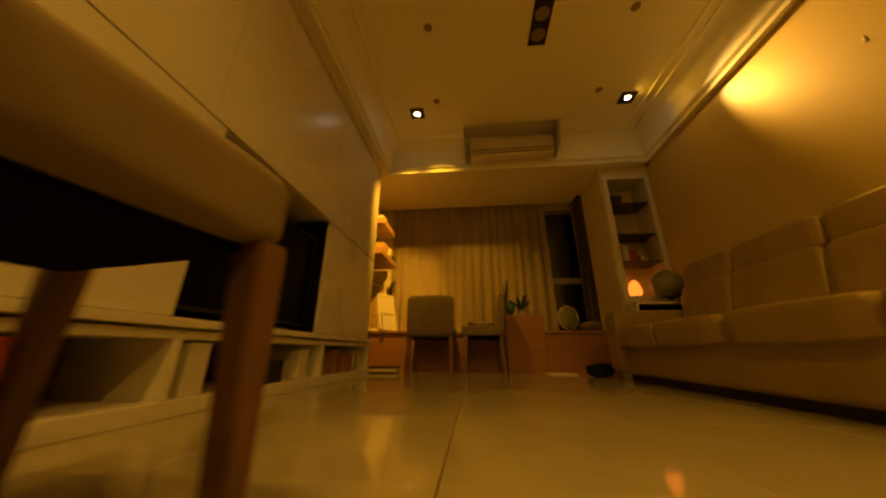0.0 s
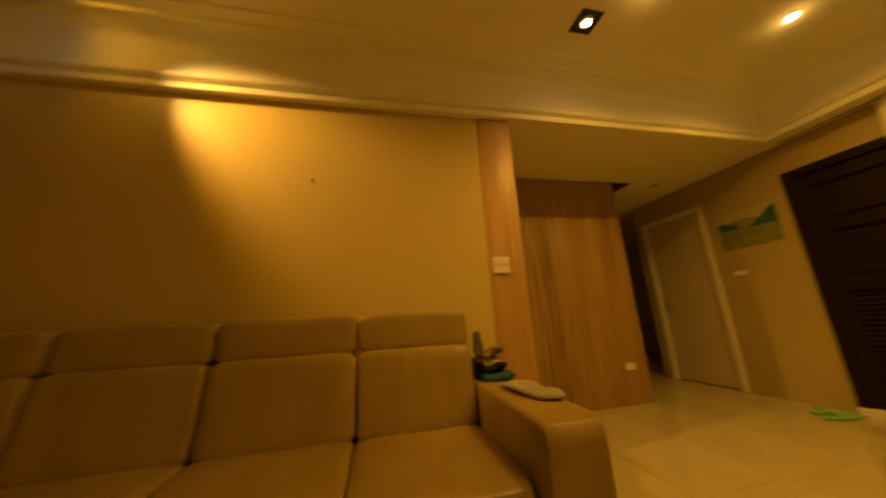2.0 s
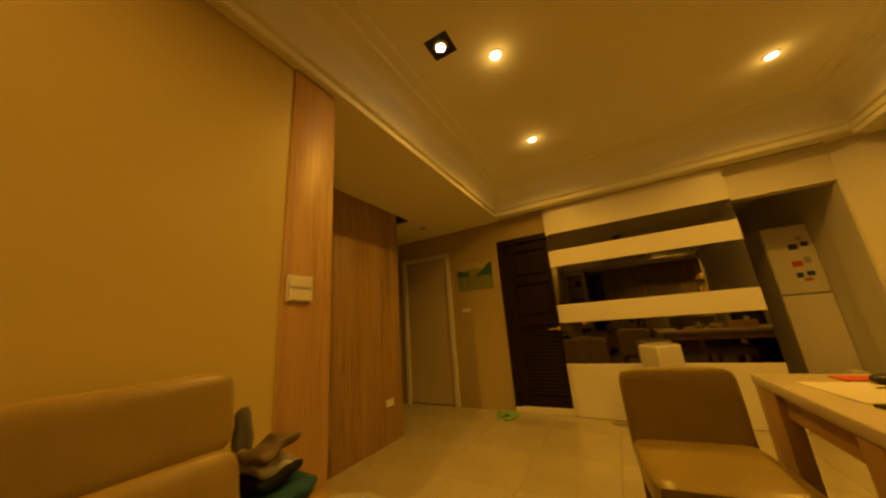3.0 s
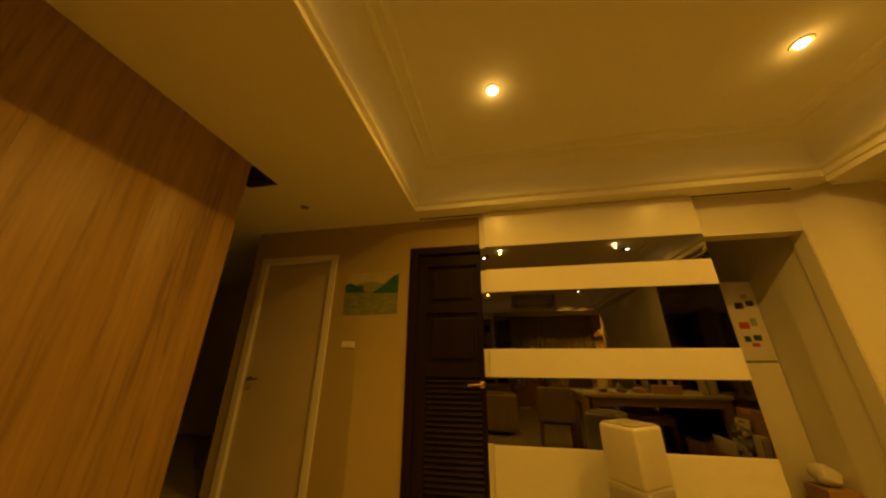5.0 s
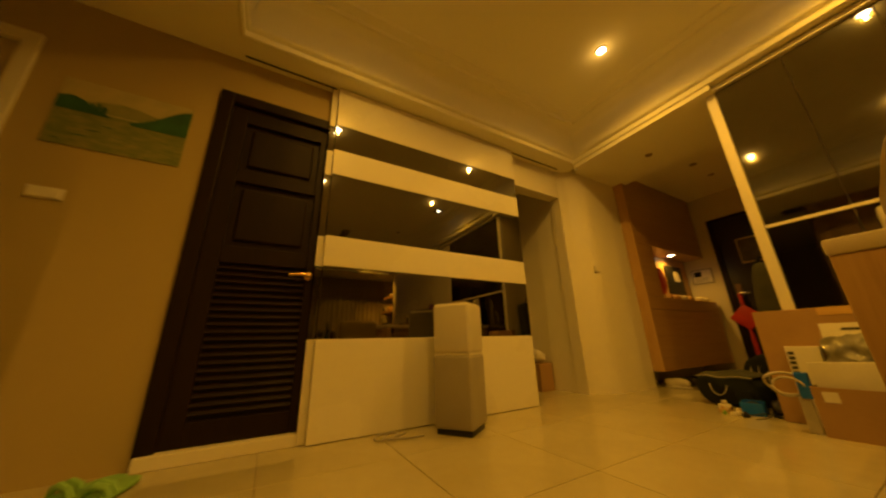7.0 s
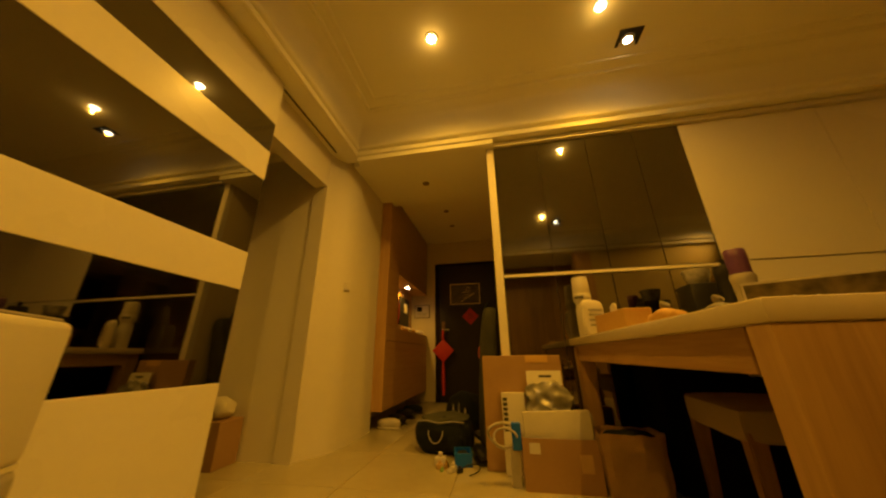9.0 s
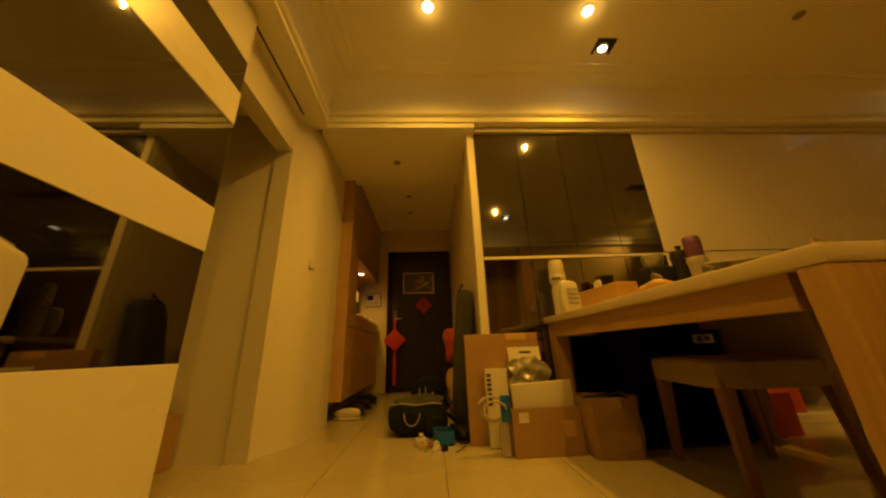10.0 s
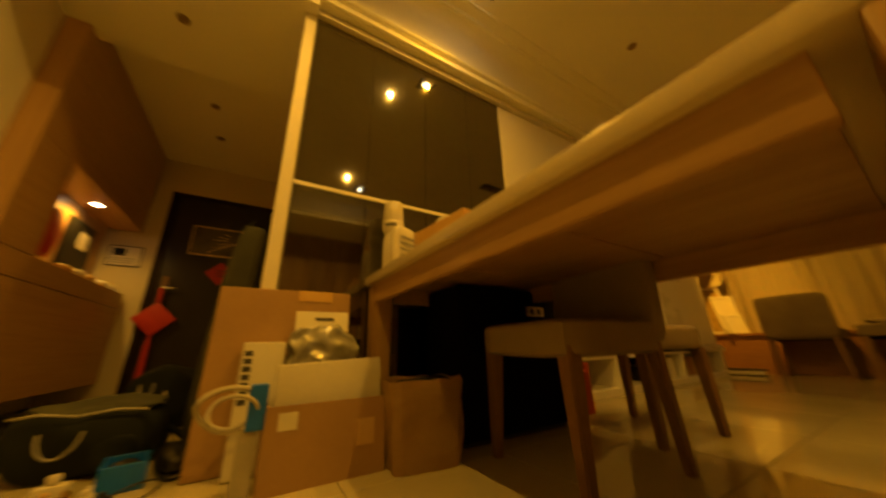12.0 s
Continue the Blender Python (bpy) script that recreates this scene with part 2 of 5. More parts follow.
g.inputs["Base Color"].default_value, g.inputs["Roughness"].default_value = (0.85, 0.9, 0.88, 1), 0.02
g.inputs["Transmission Weight"].default_value, g.inputs["IOR"].default_value = 1.0, 1.45


# ---------- mesh helpers ----------
def box(x0, x1, y0, y1, z0, z1, bevel=0.0, seg=2):
    bm = bmesh.new()
    bmesh.ops.create_cube(bm, size=1)
    for v in bm.verts:
        v.co = Vector(((x0 + x1) / 2 + v.co.x * (x1 - x0), (y0 + y1) / 2 + v.co.y * (y1 - y0), (z0 + z1) / 2 + v.co.z * (z1 - z0)))
    if bevel:
        bmesh.ops.bevel(bm, geom=bm.edges[:], offset=bevel, segments=seg, affect="EDGES", profile=0.5)
    return bm


def lathe(profile, seg=24, at=(0, 0, 0)):
    """Turned solid round the z axis from (radius, height) pairs, bottom to top."""
    bm = bmesh.new()
    rings = []
    for r, z in profile:
        rings.append([bm.verts.new((at[0] + max(r, 1e-4) * math.cos(2 * math.pi * i / seg), at[1] + max(r, 1e-4) * math.sin(2 * math.pi * i / seg), at[2] + z)) for i in range(seg)])
    for a, b in zip(rings, rings[1:]):
        for i in range(seg):
            bm.faces.new((a[i], a[(i + 1) % seg], b[(i + 1) % seg], b[i]))
    bm.faces.new(rings[0][::-1]), bm.faces.new(rings[-1])
    return bm


def pillow(cx, cy, cz, sx, sy, sz, n=7.0, cuts=9, crumple=0.0, freq=6.0, puff=0.0, crease=0.0):
    """Rounded, stuffed block with half sizes sx, sy, sz."""
    bm = bmesh.new()
    bmesh.ops.create_cube(bm, size=2)
    bmesh.ops.subdivide_edges(bm, edges=bm.edges[:], cuts=cuts, use_grid_fill=True)
    for v in bm.verts:
        p = v.co.copy()
        m = max(abs(p.x), abs(p.y), abs(p.z))
        q = p * (m / (abs(p.x) ** n + abs(p.y) ** n + abs(p.z) ** n) ** (1 / n))
        lift = 1 + puff * (1 - p.x * p.x) * (1 - p.y * p.y)
        v.co = Vector((cx + q.x * sx, cy + q.y * sy, cz + q.z * sz * lift))
        if crease:
            v.co.x += crease * noise.noise(Vector((v.co.y * 26 + cy * 9, v.co.z * 4, cx))) * (1 - q.y * q.y)
        if crumple:
            v.co += noise.noise_vector(v.co * freq) * crumple
    return bm


def tube(points, radius, seg=8, taper=None):
    bm = bmesh.new()
    pts = [Vector(p) for p in points]
    rings = []
    for i, p in enumerate(pts):
        d = (pts[min(i + 1, len(pts) - 1)] - pts[max(i - 1, 0)]).normalized()
        q = d.to_track_quat("Z", "Y")
        r = radius if taper is None else radius + (taper - radius) * i / (len(pts) - 1)
        rings.append([bm.verts.new(p + q @ Vector((r * math.cos(2 * math.pi * k / seg), r * math.sin(2 * math.pi * k / seg), 0))) for k in range(seg)])
    for a, b in zip(rings, rings[1:]):
        for k in range(seg):
            bm.faces.new((a[k], a[(k + 1) % seg], b[(k + 1) % seg], b[k]))
    bm.faces.new(rings[0][::-1]), bm.faces.new(rings[-1])
    return bm


def taper_leg(x, y, z0, z1, half, foot, dx=0.0, dy=0.0):
    """Square leg, narrower at the foot, which stands dx, dy outwards."""
    bm = box(-1, 1, -1, 1, 0, 1)
    for v in bm.verts:
        top = v.co.z > 0.5
        h = half if top else foot
        v.co = Vector((x + v.co.x * h + (0 if top else dx), y + v.co.y * h + (0 if top else dy), z1 if top else z0))
    bmesh.ops.bevel(bm, geom=bm.edges[:], offset=min(half, foot) * 0.25, segments=2, affect="EDGES")
    return bm


def join(*bms):
    out = bms[0]
    for b in bms[1:]:
        me = bpy.data.meshes.new("tmp")
        b.to_mesh(me)
        out.from_mesh(me)
        b.free()
        bpy.data.meshes.remove(me)
    return out


def moved(bm, m):
    bmesh.ops.transform(bm, matrix=m, verts=bm.verts[:])
    return bm


def solid(name, bm, mat, smooth=False):
    bmesh.ops.recalc_face_normals(bm, faces=bm.faces[:])
    me = bpy.data.meshes.new(name)
    bm.to_mesh(me)
    bm.free()
    me.materials.append(mat)
    if smooth:
        me.polygons.foreach_set("use_smooth", [True] * len(me.polygons))
        me.set_sharp_from_angle(angle=radians(40))
    return new(name, me)


def part(name, bm, mat, parent, label="", smooth=True):
    ob = solid(name, bm, mat, smooth)
    ob.parent = parent
    return tagged(ob, label)


def thing(name, label, category, at=(0, 0, 0), turn=0.0, group=""):
    ob = new(name)
    ob.empty_display_size = 0.1
    ob.matrix_basis = pose(*at, 0, 0, turn)
    return tagged(ob, label, category, group)


def setting(name, bm, mat, label, category="", smooth=False):
    return tagged(solid(name, bm, mat, smooth), label, category or name.split("_")[0], kind="structure")


# ---------- structure ----------
SOFFIT, TRAY = 2.41, 2.80
TX0, TX1, TY0, TY1 = -0.85, 2.33, -2.34, 3.59      # ceiling tray
floor = setting("floor", box(-3.7, 7.2, -5.0, 4.9, -0.12, -0.006), GROUT, "mortar bed and joints under cream floor tiles", "floor")
setting("wall_east", join(box(2.37, 2.52, 0.30, 3.70, 0, SOFFIT)), WALL_GOLD, "golden beige painted wall behind the sofa", "wall")
niche = tagged(new("wall_niche"), "beige wall with a tall shelf recess", "wall", kind="structure")
for piece, x0, x1, y0, z0, z1 in (("side", 1.80, 1.87, 3.70, 0, SOFFIT), ("side", 2.31, 2.52, 3.70, 0, SOFFIT), ("base", 1.87, 2.31, 3.70, 0, 0.80),
                                  ("header", 1.87, 2.31, 3.70, 2.245, SOFFIT), ("back", 1.87, 2.31, 4.02, 0.80, 2.245)):
    part(piece, box(x0, x1, y0, 4.34, z0, z1), WALL, niche, smooth=False)
setting("niche_trim", join(box(1.812, 1.87, 3.682, 3.70, 0.75, 2.30), box(2.31, 2.362, 3.682, 3.70, 0.75, 2.30), box(1.87, 2.31, 3.682, 3.70, 2.245, 2.30),
                           box(1.87, 2.31, 3.682, 3.70, 0.75, 0.80)), WHITE_MATT, "white painted frame round the shelf recess", "trim")
setting("wall_north", join(box(-1.5, 1.30, 4.74, 4.86, 0, 2.6), box(1.30, 2.06, 4.74, 4.86, 0, 0.46), box(1.30, 2.06, 4.74, 4.86, 2.36, 2.6),
                           box(2.06, 2.12, 4.74, 4.86, 0, 2.6), box(2.12, 2.52, 4.34, 4.86, 0, 2.6)), WALL, "beige wall with the window", "wall")
setting("wall_west", join(box(-1.50, -1.38, -1.03, 4.74, 0, SOFFIT), box(-1.50, -1.38, 4.59, 4.74, SOFFIT, 2.6)), WALL, "beige wall behind the cabinets", "wall")
setting("wall_south", join(box(2.41, 3.17, -2.66, -2.545, 0, SOFFIT), box(4.03, 4.14, -4.6, -2.545, 0, SOFFIT), box(3.17, 4.03, -2.66, -2.545, 2.11, SOFFIT),
                           box(1.63, 2.41, -2.66, -2.545, 2.12, SOFFIT), box(1.2, 1.63, -2.66, -2.545, 0, SOFFIT)),
        WALL_TAN, "tan wall with a dark door and a white door", "wall")
setting("wall_kitchen_header", box(-0.77, 1.2, -2.66, -2.545, 2.075, SOFFIT), WHITE_MATT, "cream wall above the kitchen opening", "wall")
# rounded corner pillar between the kitchen opening and the hall
prof = [(-0.77, -2.66), (-0.77, -2.56), (-0.785, -2.545), (-0.84, -2.53), (-0.90, -2.495), (-0.955, -2.445), (-1.02, -2.415), (-1.10, -2.40), (-1.665, -2.40), (-1.665, -2.66)]
bm = bmesh.new()
lo = [bm.verts.new((x, y, 0)) for x, y in prof]
hi = [bm.verts.new((x, y, 2.5)) for x, y in prof]
for i in range(len(prof)):
    j = (i + 1) % len(prof)
    bm.faces.new((lo[i], lo[j], hi[j], hi[i]))
bm.faces.new(lo[::-1]), bm.faces.new(hi)
setting("wall_hall_south", bm, WHITE_MATT, "cream wall with a rounded corner", "wall", True)
setting("wall_hall_back", box(-3.5, -0.89, -2.78, -2.665, 0, 2.5), WALL, "beige wall behind the hall cabinet", "wall")
setting("wall_hall_north", join(box(-3.6, -0.985, -1.15, -1.03, 0, 2.5)), WALL, "beige wall of the entrance hall", "wall")
setting("wall_hall_west", join(box(-3.62, -3.5, -2.66, -2.17, 0, 2.5), box(-3.62, -3.5, -2.17, -1.15, 2.12, 2.5)), WALL, "beige wall round the entrance door", "wall")
setting("ceiling_hall", join(box(-1.78, -0.93, -2.40, -1.09, 2.36, 2.9), box(-3.62, -1.78, -2.66, -1.03, 2.5, 2.6)), CEIL, "cream ceiling of the entrance hall", "ceiling")
setting("hall_post", box(-0.985, -0.93, -1.15, -1.09, 0, 2.36, 0.003), WHITE_MATT, "white upright post beside the mirror cabinets", "post")
setting("wall_kitchen_west", box(-0.89, -0.77, -4.6, -2.66, 0, SOFFIT), KITCHEN_WHITE, "cream side wall of the kitchen", "wall")
setting("wall_kitchen_south", box(-0.89, 1.32, -4.72, -4.6, 0, SOFFIT), KITCHEN_WHITE, "cream end wall of the kitchen", "wall")
setting("wall_kitchen_east", box(1.2, 1.32, -4.6, -2.66, 0, SOFFIT), KITCHEN_WHITE, "cream side wall of the kitchen", "wall")
setting("ceiling_kitchen", box(-0.89, 1.32, -4.72, -2.66, SOFFIT, 2.5), CEIL, "cream kitchen ceiling", "ceiling")
setting("kitchen_jamb", join(box(-0.772, -0.755, -2.665, -2.54, 0, 2.085), box(-0.755, 1.2, -2.665, -2.54, 2.06, 2.0755)), WHITE_MATT, "white painted edge of the kitchen opening", "trim")
setting("wall_corridor", join(box(7.0, 7.12, -4.6, 0.54, 0, SOFFIT), box(2.52, 7.0, 0.42, 0.54, 0, SOFFIT), box(3.33, 7.0, -1.43, 0.42, 0, SOFFIT), box(4.14, 7.0, -4.72, -4.6, 0, SOFFIT)), WALL, "beige walls of the corridor", "wall")
setting("ceiling", join(box(2.33, 4.5, -2.7, 3.74, SOFFIT, 2.9), box(4.5, 7.12, -4.72, 3.74, SOFFIT, 2.9), box(4.03, 4.5, -4.72, -2.7, SOFFIT, 2.9), box(-1.5, TX0, -1.09, 3.59, SOFFIT, 2.9), box(-1.5, 1.745, 3.59, 4.59, SOFFIT, 2.9), box(1.745, 1.80, 3.59, 4.34, SOFFIT, 2.9), box(1.80, 2.52, 3.59, 4.34, SOFFIT, 2.9),
                        box(-1.5, 1.745, 4.59, 4.86, 2.6, 2.9), box(1.745, 2.52, 4.34, 4.86, 2.6, 2.9),
                        box(-0.93, 2.33, -2.66, TY0, SOFFIT, 2.9), box(-0.93, TX0, -2.34, -1.09, 2.36, 2.9), box(-1.5, 2.52, -2.66, 3.74, 2.9, 2.96)), CEIL, "cream lower ceiling round the recessed tray", "ceiling")
setting("ceiling_tray", join(box(TX0, TX1, TY0, 3.225, TRAY, 2.9), box(TX0, 0.145, 3.225, TY1, TRAY, 2.9), box(1.265, TX1, 3.225, TY1, TRAY, 2.9)), CEIL, "cream recessed ceiling tray", "ceiling")


def sweep_ring(profile, gap=None):
    """Moulding round the tray; profile of (inwards, height). gap: (x0, x1) left open on the north side."""
    bm = bmesh.new()
    runs = [[(TX0, TY0, 1, 1), (TX1, TY0, -1, 1), (TX1, TY1, -1, -1), (TX0, TY1, 1, -1), (TX0, TY0, 1, 1)]]
    if gap:
        runs = [[(gap[0], TY1, 0, -1), (TX0, TY1, 1, -1), (TX0, TY0, 1, 1), (TX1, TY0, -1, 1), (TX1, TY1, -1, -1), (gap[1], TY1, 0, -1)]]
    for run in runs:
        rows = [[bm.verts.new((x + d * ax, y + d * ay, z)) for d, z in profile] for x, y, ax, ay in run]
        for a, b in zip(rows, rows[1:]):
            for i in range(len(profile)):
                j = (i + 1) % len(profile)
                bm.faces.new((a[i], a[j], b[j], b[i]))
        if gap:
            bm.faces.new(rows[0]), bm.faces.new(rows[-1][::-1])
    return bm


NOTCH = (0.145, 1.265)
setting("cornice", sweep_ring([(-0.012, 2.409), (0.0, 2.404), (0.014, 2.409), (0.016, 2.432), (0.004, 2.438), (0.004, 2.462), (0.022, 2.468), (0.034, 2.480), (0.036, 2.498), (0.022, 2.506), (-0.012, 2.508)]),
        CEIL, "cream stepped plaster cornice", "trim", True)
setting("cove", sweep_ring([(-0.012, 2.508), (0.012, 2.508), (0.022, 2.60), (0.05, 2.68), (0.09, 2.735), (0.15, 2.765), (0.16, 2.757), (0.178, 2.757), (0.185, 2.775), (0.235, 2.782),
                            (0.243, 2.774), (0.262, 2.774), (0.27, 2.786), (0.33, 2.793), (0.39, 2.7995), (-0.012, 2.7995)], NOTCH), CEIL, "cream plaster cove with fine trim lines", "trim", True)
setting("ceiling_notch", join(box(NOTCH[0], NOTCH[1], 3.578, 3.59, 2.508, 2.8995), box(NOTCH[0] - 0.004, NOTCH[0], 3.20, 3.578, 2.508, 2.7995), box(NOTCH[1], NOTCH[1] + 0.004, 3.20, 3.578, 2.508, 2.7995)), CEIL, "cream recess behind the air conditioner", "ceiling")
# wood-clad post and veneer wall
post = tagged(new("wood_post"), "light oak veneered wall end beside the sofa", "post", kind="structure")
part("panel", box(2.360, 2.375, 0.30, 0.54, 0, SOFFIT, 0.002), POST_WOOD, post)
part("panel", box(2.375, 2.54, 0.278, 0.2995, 0, SOFFIT, 0.003), POST_WOOD, post)
veneer = tagged(new("wall_veneer"), "warm brown wood veneer wall panels", "wall", kind="structure")
for y0, y1 in ((-1.43, -0.968), (-0.967, -0.5055), (-0.5045, -0.043), (-0.042, 0.42)):
    part("panel", box(3.27, 3.33, y0, y1, 0, SOFFIT, 0.001), WALL_WOOD, veneer)
setting("ceiling_vent", join(box(3.27, 3.52, -1.69, -1.45, 2.402, 2.4095), box(3.30, 3.50, -1.60, -1.58, 2.392, 2.402)), BLACK, "dark ceiling vent slot", "vent")


# ---------- doors ----------
def door_dark():
    d = tagged(new("door_dark"), "dark brown stained wooden door with louvres, closed", "door", kind="structure")
    for x0, x1, z0, z1 in ((2.335, 2.41, 0, 2.12), (1.63, 1.70, 0, 2.12), (1.70, 2.335, 2.045, 2.12)):
        part("frame_bar", box(x0, x1, -2.60, -2.525, z0, z1, 0.006), DARK_WOOD, d, smooth=False)
    leaf = part("leaf", box(1.79, 2.245, -2.60, -2.58, 0.17, 1.93), DARK_WOOD, d, smooth=False)
    for x0, x1, z0, z1 in ((1.70, 1.79, 0.06, 2.045), (2.245, 2.335, 0.06, 2.045)):
        part("stile", box(x0, x1, -2.59, -2.555, z0, z1, 0.003), DARK_WOOD, leaf, smooth=False)
    for z0, z1 in ((1.93, 2.045), (1.50, 1.58), (0.98, 1.08), (0.06, 0.17)):
        part("rail", box(1.79, 2.245, -2.59, -2.555, z0, z1, 0.003), DARK_WOOD, leaf, smooth=False)
    part("raised_panel", box(1.83, 2.205, -2.585, -2.562, 1.62, 1.89, 0.012), DARK_WOOD, leaf, smooth=False)
    part("raised_panel", box(1.83, 2.205, -2.585, -2.562, 1.12, 1.46, 0.012), DARK_WOOD, leaf, smooth=False)
    for k in range(20):
        z = 0.19 + k * 0.0395
        part("louvre", moved(box(1.79, 2.245, -0.018, 0.018, -0.003, 0.003, 0.001), Matrix.Translation((0, -2.572, z + 0.018)) @ Matrix.Rotation(radians(-50), 4, "X")), DARK_WOOD, leaf, smooth=False)
    handle = part("door_handle", lathe([(0.026, 0), (0.026, 0.008), (0.012, 0.012), (0.012, 0.045)], 16), BRASS, d, "brass lever handle")
    handle.matrix_basis = pose(1.775, -2.555, 0.93, -90, 0, 0)
    part("lever", tube([(1.775, -2.508, 0.93), (1.82, -2.505, 0.932), (1.885, -2.507, 0.925)], 0.009, 10), BRASS, d, "brass lever")
    part("sill", box(1.63, 2.40, -2.60, -2.50, 0, 0.058, 0.004), WHITE_MATT, d, "raised cream stone sill", False)


def door_white():
    d = tagged(new("door_white"), "plain off-white flush door, closed", "door", kind="structure")
    part("door_frame", join(box(3.17, 3.235, -2.60, -2.528, 0, 2.11, 0.005), box(3.965, 4.03, -2.60, -2.528, 0, 2.11, 0.005), box(3.235, 3.965, -2.60, -2.528, 2.045, 2.11, 0.005)), WHITE_MATT, d, smooth=False)
    part("leaf", box(3.238, 3.962, -2.60, -2.562, 0.012, 2.042, 0.003), DOOR_CREAM, d, smooth=False)
    part("door_handle", join(lathe([(0.025, 0), (0.025, 0.01), (0.01, 0.014)], 16, (0, 0, 0)), tube([(0, 0, 0.01), (0, 0, 0.05), (-0.05, 0, 0.055), (-0.11, 0, 0.05)], 0.009)), METAL, d, "dull metal lever").matrix_basis = pose(3.905, -2.562, 0.95, -90, 0, 0)
    part("keyhole", lathe([(0.013, 0), (0.013, 0.006)], 12), METAL, d).matrix_basis = pose(3.905, -2.562, 0.86, -90, 0, 0)


def door_entrance():
    d = tagged(new("door_entrance"), "almost black steel entrance door, closed, with red paper hangings", "door", kind="structure")
    part("leaf", box(-3.57, -3.51, -2.10, -1.16, 0.01, 2.07, 0.004), material("black_door_paint", (0.022, 0.016, 0.013), (0.014, 0.01, 0.008), 0.35, scale=4, fine=120), d, smooth=False)
    part("door_frame", join(box(-3.58, -3.495, -2.168, -2.10, 0, 2.118, 0.004), box(-3.58, -3.495, -2.10, -1.155, 2.07, 2.118, 0.004)), DARK_WOOD, d, smooth=False)
    plaque = part("plaque", box(-3.512, -3.503, -1.91, -1.44, 1.43, 1.75, 0.002), material("brown_film", (0.11, 0.085, 0.045), (0.05, 0.04, 0.022), 0.15, scale=12, fine=40, bump=0.3), d, "brown glossy film plaque", False)
    for y0, y1, z0, z1 in ((-1.92, -1.43, 1.42, 1.435), (-1.92, -1.43, 1.745, 1.76), (-1.92, -1.905, 1.435, 1.745), (-1.445, -1.43, 1.435, 1.745)):
        part("border", box(-3.512, -3.498, y0, y1, z0, z1, 0.002), BRASS, plaque, "thin gilt border", False)
    for k in range(6):
        part("gilt_stroke", moved(box(-0.001, 0.001, -0.10 + 0.012 * k, 0.13 - 0.02 * k, -0.003, 0.003), Matrix.Translation((-3.502, -1.66 + 0.03 * (k % 3), 1.51 + 0.035 * k)) @ Matrix.Rotation(radians(28 - 9 * k), 4, "X")), BRASS, plaque, "gilt drawing stroke", False)
    part("lock_plate", box(-3.512, -3.498, -2.065, -2.01, 0.98, 1.16, 0.004), material("lock_wood_brown", (0.20, 0.11, 0.05), rough=0.4), d, "brown lock plate", False)
    part("door_handle", tube([(-3.50, -2.04, 1.03), (-3.455, -2.04, 1.03), (-3.45, -1.99, 1.03), (-3.45, -1.93, 1.028)], 0.010), METAL, d, "bright metal handle")


door_dark()
door_white()
door_entrance()


# ---------- windows ----------
def window_bay():
    w = tagged(new("window_1"), "dark metal framed window at night", "window", kind="structure")
    fr = material("window_frame_metal", (0.30, 0.27, 0.22), (0.25, 0.22, 0.17), 0.4, 0.2)
    part("window_frame", join(box(1.30, 1.345, 4.745, 4.82, 0.46, 2.36, 0.004), box(2.015, 2.06, 4.745, 4.82, 0.46, 2.36, 0.004), box(1.345, 2.015, 4.745, 4.82, 2.30, 2.36, 0.004),
                              box(1.345, 2.015, 4.745, 4.82, 1.17, 1.26, 0.004), box(1.345, 2.015, 4.745, 4.82, 0.46, 0.50, 0.004)), fr, w, smooth=False)
    for z0, z1 in ((0.50, 1.17), (1.26, 2.30)):
        p = part("pane", box(1.345, 2.015, 4.78, 4.786, z0, z1), SKYGLASS, w, smooth=False)
        p.visible_shadow = False


window_bay()
setting("backdrop", box(-1, 4, 6.5, 6.52, -1, 4), material("night_dark", (0.012, 0.014, 0.016), rough=0.9), "dark night outside the window", "backdrop")


# ---------- sliding mirror door in front of the kitchen ----------
for x0, x1, yb, yf in ((-0.02, 1.705, -2.490, -2.460), (0.03, 1.748, -2.523, -2.494)):
    sd = thing("sliding_door", "tall white sliding door with smoked mirror stripes", "sliding door", (0, 0, 0), 0, "sliding mirror doors")
    for z0, z1 in ((2.06, 2.402), (1.65, 1.85), (0.99, 1.195), (0.004, 0.545)):
        part("white_band", box(x0, x1, yb, yf, z0, z1, 0.003), WHITE, sd, "white lacquer band", False)
    for z0, z1 in ((1.85, 2.06), (1.195, 1.65), (0.545, 0.99)):
        part("mirror_band", box(x0 + 0.003, x1 - 0.003, yb + 0.002, yf - 0.004, z0 + 0.0005, z1 - 0.0005), MIRROR, sd, "smoked mirror band", False)
setting("door_rail", join(box(1.72, 2.32, -2.50, -2.488, 2.404, 2.4095), box(-0.75, -0.03, -2.50, -2.488, 2.404, 2.4095)), BLACK, "dark sliding door rail slot in the ceiling", "rail")


# ---------- lamps in the ceiling ----------
def downlight(x, y):
    d = thing("downlight", "small round recessed downlight, lit", "downlight", (x, y, TRAY), 0, "downlights of the ceiling tray")
    ring = part("ring", lathe([(0.036, -0.004), (0.05, -0.006), (0.052, -0.0005), (0.036, -0.0005)], 28), CEIL, d)
    part("lamp", lathe([(0.033, -0.0045), (0.035, -0.002), (0.035, -0.0008)], 24), LAMP_ON, ring, "glowing lamp")
    return d


for dx, dy in DOWN:
    downlight(dx, dy)


